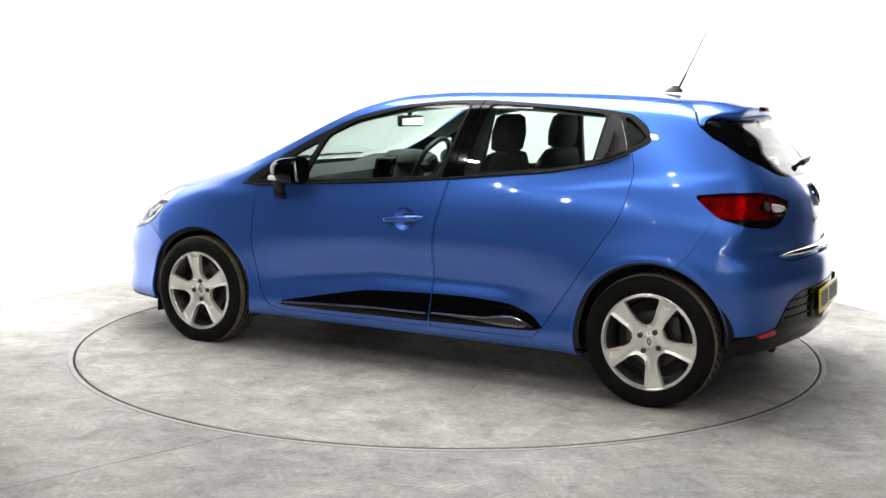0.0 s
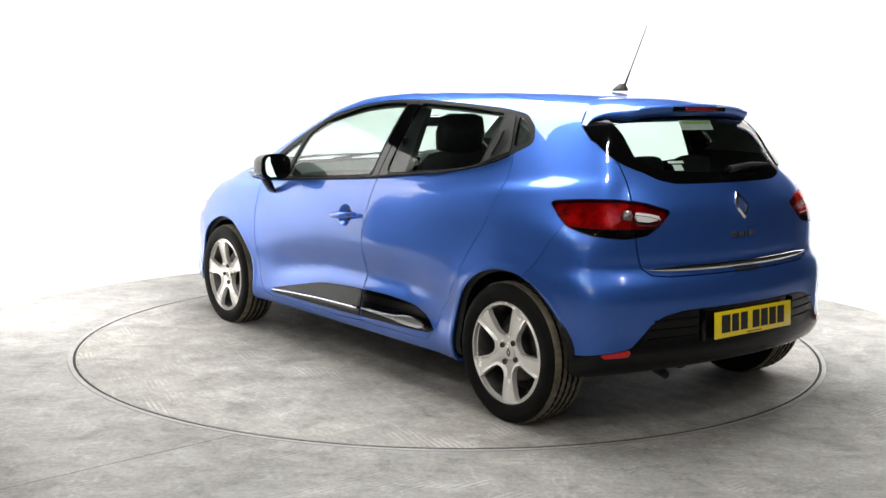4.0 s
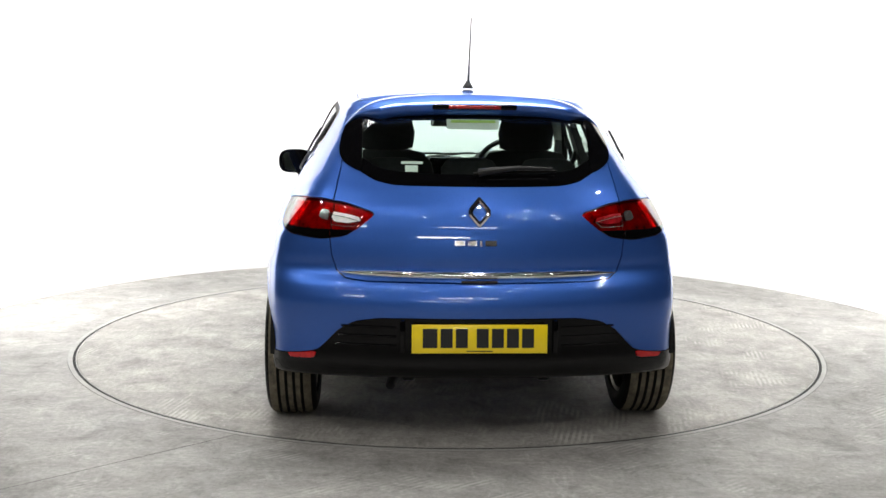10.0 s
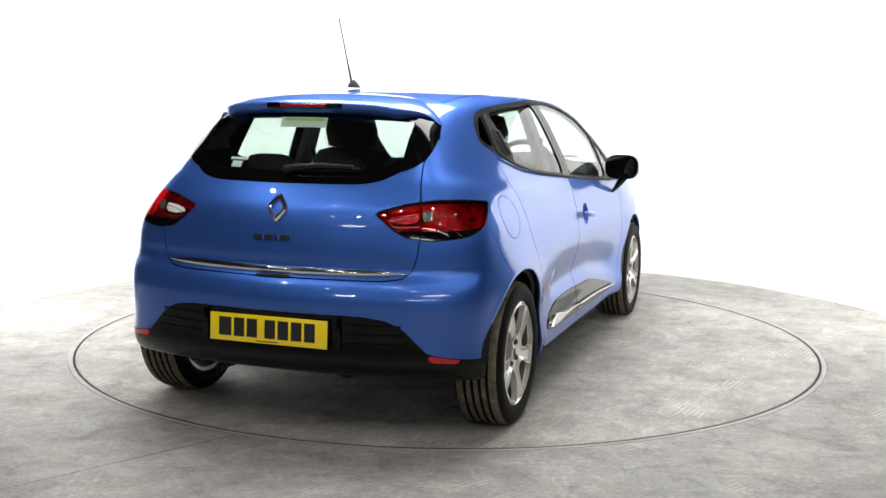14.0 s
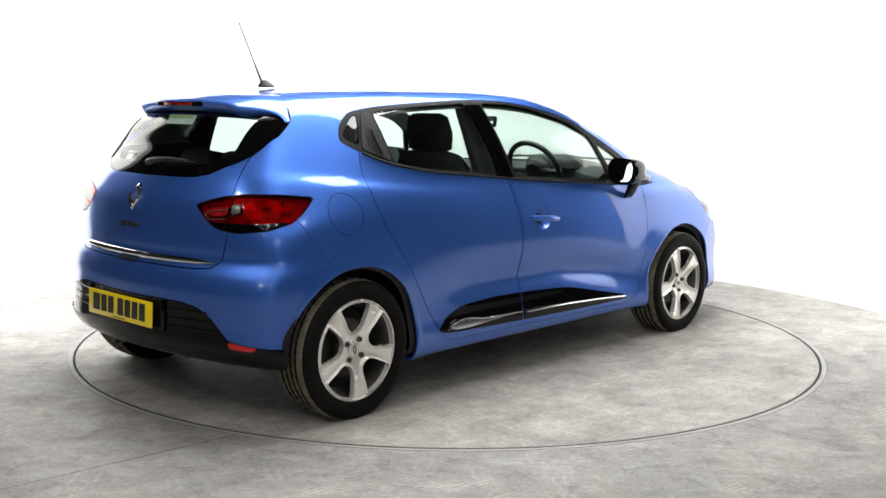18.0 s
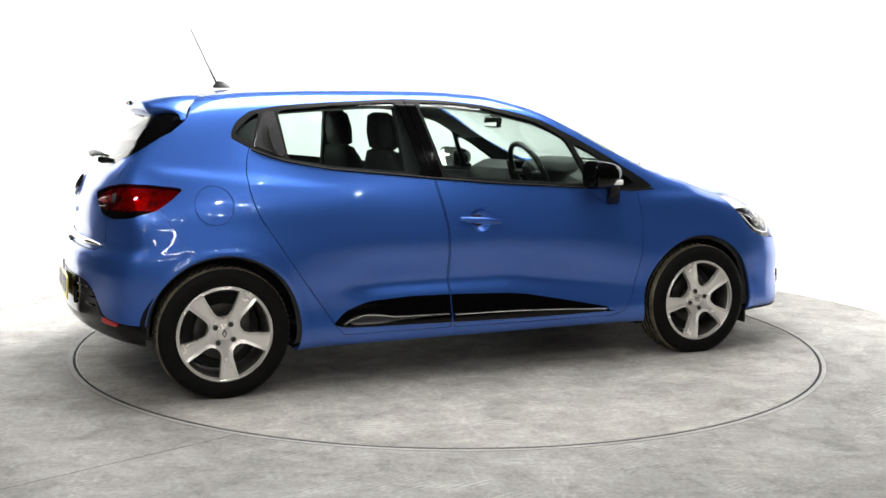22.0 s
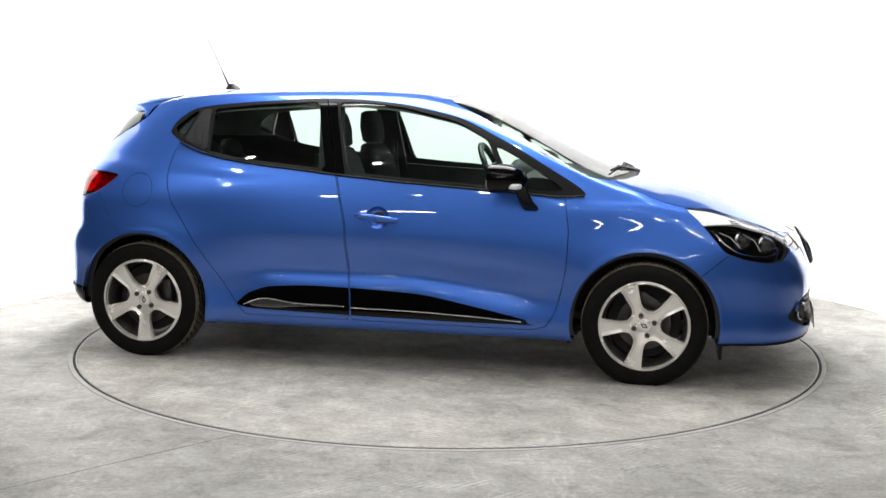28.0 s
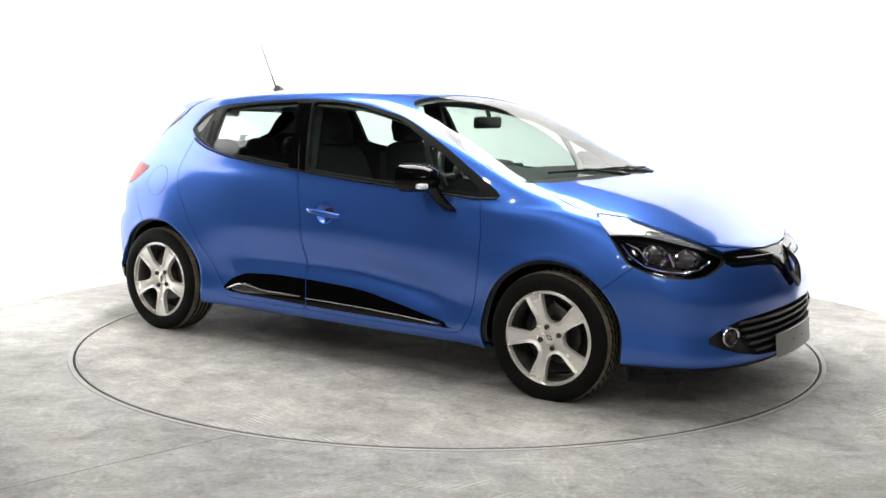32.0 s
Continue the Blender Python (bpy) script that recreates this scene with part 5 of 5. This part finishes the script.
wheel_m = pose(1.79, -0.36, 0.965, 0, -26, 0) @ pose(0, 0, 0, 0, 0, 90)
ring = [(0.175 * math.sin(a), 0, 0.175 * math.cos(a)) for a in np.linspace(0, 2 * math.pi, 41)]
sw = part("steering_wheel", tube(ring, 0.0155, 10), SATIN_BLACK, car, "black leather steering wheel")
sw.matrix_basis = wheel_m
part("wheel_boss", loft([[(0.07 * math.sin(a) * s, d, 0.06 * math.cos(a) * s) for a in np.linspace(0, 2 * math.pi, 21)[:-1]] for s, d in ((1.0, -0.05), (1.05, -0.01), (0.8, 0.012), (0.3, 0.018))]), CABIN, sw, "wheel boss")
for a in (90, 270, 180):
    c, s = math.sin(radians(a)), math.cos(radians(a))
    part("wheel_spoke", tube([(0.05 * c, 0, 0.05 * s), (0.17 * c, 0, 0.17 * s)], [0.018, 0.012], 8), LAMP_SILVER if a == 180 else CABIN, sw, "steering wheel spoke")
rv = part("interior_mirror", block(1.735, -0.01, 1.235, 0.028, 0.225, 0.065, 0.012, 2, pose(0, 0, 0, 0, 4, -6)), SATIN_BLACK, car, "interior mirror on the windscreen")
part("mirror_glass", block(1.719, -0.01, 1.235, 0.003, 0.205, 0.05, 0.001, 1, pose(0, 0, 0, 0, 4, -6)), MIRROR, rv, "mirror glass")
part("mirror_stem", tube([(1.745, 0, 1.245), (1.72, 0, 1.31)], 0.012, 8), SATIN_BLACK, rv, "black stem")
for y in (1, -1):
    part("door_lining", loft([[(x, yy * y, z) for x, z in ((0.45, 0.35), (2.05, 0.35), (2.1, 0.90), (1.2, 0.945), (0.45, 1.0))] for yy in (0.765, 0.70)]), CABIN, car, "dark door lining")
    part("centre_pillar", loft([[(x, yy * y, z) for x, yy, z in q] for q in (((0.93, 0.70, 0.90), (1.07, 0.70, 0.90), (1.07, 0.745, 0.90), (0.93, 0.745, 0.90)), ((0.90, 0.545, 1.345), (1.02, 0.545, 1.345), (1.02, 0.575, 1.345), (0.90, 0.575, 1.345)))]), CABIN, car, "dark centre pillar")
    part("belt_strap", tube([(1.0, 0.655 * y, 1.17), (1.02, 0.60 * y, 0.95), (1.08, 0.56 * y, 0.60)], 0.014, 6), SATIN_BLACK, car, "black seat belt")

for ob in car.children:
    ob.location.x += AXLE
    ob.location.y += -0.007


# ---- the studio ----
def annulus(r0, r1, z0, z1, seg=180):
    """A flat ring with thickness."""
    bm = bmesh.new()
    rings = []
    for r, z in ((r0, z0), (r0, z1), (r1, z1), (r1, z0)):
        rings.append([bm.verts.new((r * math.cos(2 * math.pi * k / seg), r * math.sin(2 * math.pi * k / seg), z)) for k in range(seg)])
    for a, b in zip(rings, rings[1:] + rings[:1]):
        for k in range(seg):
            bm.faces.new((a[k], b[k], b[(k + 1) % seg], a[(k + 1) % seg]))
    return bm


def disc(r, z0, z1, bevel, seg=180):
    bm = bmesh.new()
    rings = [[bm.verts.new((q * math.cos(2 * math.pi * k / seg), q * math.sin(2 * math.pi * k / seg), z)) for k in range(seg)] for q, z in ((r, z0), (r, z1 - bevel), (r - bevel, z1))]
    for a, b in zip(rings, rings[1:]):
        for k in range(seg):
            bm.faces.new((a[k], a[(k + 1) % seg], b[(k + 1) % seg], b[k]))
    bm.faces.new(rings[-1])
    bm.faces.new(rings[0][::-1])
    return bm


TABLE_R = 2.036
turntable = part("turntable", disc(TABLE_R, -0.10, 0.0, 0.003), TABLE_CONCRETE, None, "", 20)
tagged(turntable, "round grey concrete turntable set flush in the floor", "turntable")
part("rim", annulus(2.0362, 2.0405, -0.08, 0.0005), STEEL_EDGE, turntable, "thin steel rim")
floor = part("floor", annulus(2.0805, 14.0, -0.12, 0.0), CONCRETE, None, "", 20)
tagged(floor, "scuffed grey concrete studio floor", "floor", kind="structure")
edge = part("turntable_edge", annulus(2.0555, 2.0785, -0.10, 0.001), EDGE_CONCRETE, None, "", 20)
tagged(edge, "pale concrete edging ring round the turntable", "edging", kind="structure")
# black ring added so that the gap looks as dark as its shade
part("gap_shade", annulus(2.0412, 2.0550, -0.08, -0.0012), GAP_BLACK, edge, "black ring in the gap, standing in for its shade")
pit = part("pit", disc(2.10, -0.20, -0.115, 0.003), GAP_BLACK, None, "", 20)
tagged(pit, "dark pit under the turntable", "pit", kind="structure")


joint = part("floor_joint", block(-1.195, -2.225, 0.0004, 0.95, 0.0026, 0.0008, 0.0, 1, pose(0, 0, 0, 0, 0, 43.2)), DARK_METAL, None)
tagged(joint, "thin straight joint in the concrete floor", "joint", kind="structure")


def wall_arc(r, a0, a1, z0, z1, thick, n=90):
    bm = bmesh.new()
    rows = []
    for k in range(n + 1):
        a = radians(a0 + (a1 - a0) * k / n)
        c, s = math.cos(a), math.sin(a)
        rows.append([bm.verts.new((q * c, q * s - 0.1, z)) for q, z in ((r, z0), (r, z1), (r + thick, z1), (r + thick, z0))])
    for a, b in zip(rows, rows[1:]):
        for k in range(4):
            bm.faces.new((a[k], a[(k + 1) % 4], b[(k + 1) % 4], b[k]))
    bm.faces.new(rows[0])
    bm.faces.new(rows[-1][::-1])
    return bm


tagged(part("wall_curved", wall_arc(2.99, 7, 178, 0.0, 2.4, 0.12), WHITE_WALL, None, "", 20), "seamless white curved studio wall, brightly lit", "wall", kind="structure")


def room_wall(name, cx, cy, sx, sy, label):
    return tagged(part(name, block(cx, cy, 2.1, sx, sy, 4.2, 0.0), CHARCOAL, None, "", 20), label, "wall", kind="structure")


room_wall("wall_front", 0, -9.1, 12.4, 0.2, "dark painted studio wall behind the camera")
room_wall("wall_back", 0, 4.6, 12.4, 0.2, "dark painted wall behind the curved one")
room_wall("wall_left", -6.1, -2.25, 0.2, 13.5, "dark painted side wall")
room_wall("wall_right", 6.1, -2.25, 0.2, 13.5, "dark painted side wall")
ceiling = part("ceiling", block(0, -2.25, 4.26, 12.4, 13.9, 0.12, 0.0), CHARCOAL, None, "", 20)
tagged(ceiling, "dark studio ceiling", "ceiling", kind="structure")
softbox = part("softbox", block(0, 0.2, 3.95, 4.2, 3.1, 0.12, 0.02), WHITE_WALL, None, "", 20)
tagged(softbox, "large white soft light box hung over the turntable", "light box")

def rod(x, y, z0, z1):
    return tube([(x, y, z0), (x, y, z1)], 0.012, 8)


for x, y in ((-1.9, 0.2), (1.9, 0.2)):
    part("hanger", rod(x, y, 4.0, 4.21), SATIN_BLACK, softbox, "black hanger rod")


def spot_lamp(x, y):
    """A black can on the ceiling, aimed at the turntable."""
    lamp = part("ceiling_spot", block(0, 0, 4.185, 0.14, 0.14, 0.04, 0.006), SATIN_BLACK, None)
    tagged(lamp, "small black ceiling spotlight, switched on", "spotlight", "spotlights before the turntable")
    part("bracket", tube([(0, 0, 4.17), (0, 0, 4.03)], 0.014, 8), SATIN_BLACK, lamp, "black bracket")
    can = part("can", lathe([(0.0005, 0.16), (0.075, 0.15), (0.085, 0.02), (0.085, 0.0), (0.078, 0.0), (0.07, 0.05)], 24), SATIN_BLACK, lamp, "black lamp can")
    eye, target = Vector((0, 0, 3.94)), Vector((x * 0.2 - x, -y, 0.5))
    can.matrix_basis = look(eye, target) @ pose(0, 0, 0, 90, 0, 0)
    lamp.location = (x, y, 0)
    return lamp


for x, y in SPOTS:
    spot_lamp(x, y)


def strip_lamp(x, y, z, length):
    """A wall strip light on two arms."""
    lamp = part("strip_light", block(0, -0.035, 0.05, length + 0.06, 0.09, 0.07, 0.012), WHITE_WALL, None)
    tagged(lamp, "long white strip light on the dark wall, switched on", "strip light", "strip lights on the dark wall")
    for s in (-0.4, 0.4):
        part("arm", tube([(s * length, -0.05, 0.05), (s * length, -0.11, 0.05)], 0.012, 8), SATIN_BLACK, lamp, "black wall arm")
    lamp.matrix_basis = pose(x, y, z, 0, 0, 0)
    return lamp


for row in STRIPS:
    strip_lamp(*row)


def motions():
    rows = [(t * 0.5, pose(0, 0, 0, 0, 0, heading(t * 0.5))) for t in range(65)]
    walk(car, rows)
    walk(turntable, rows)


motions()
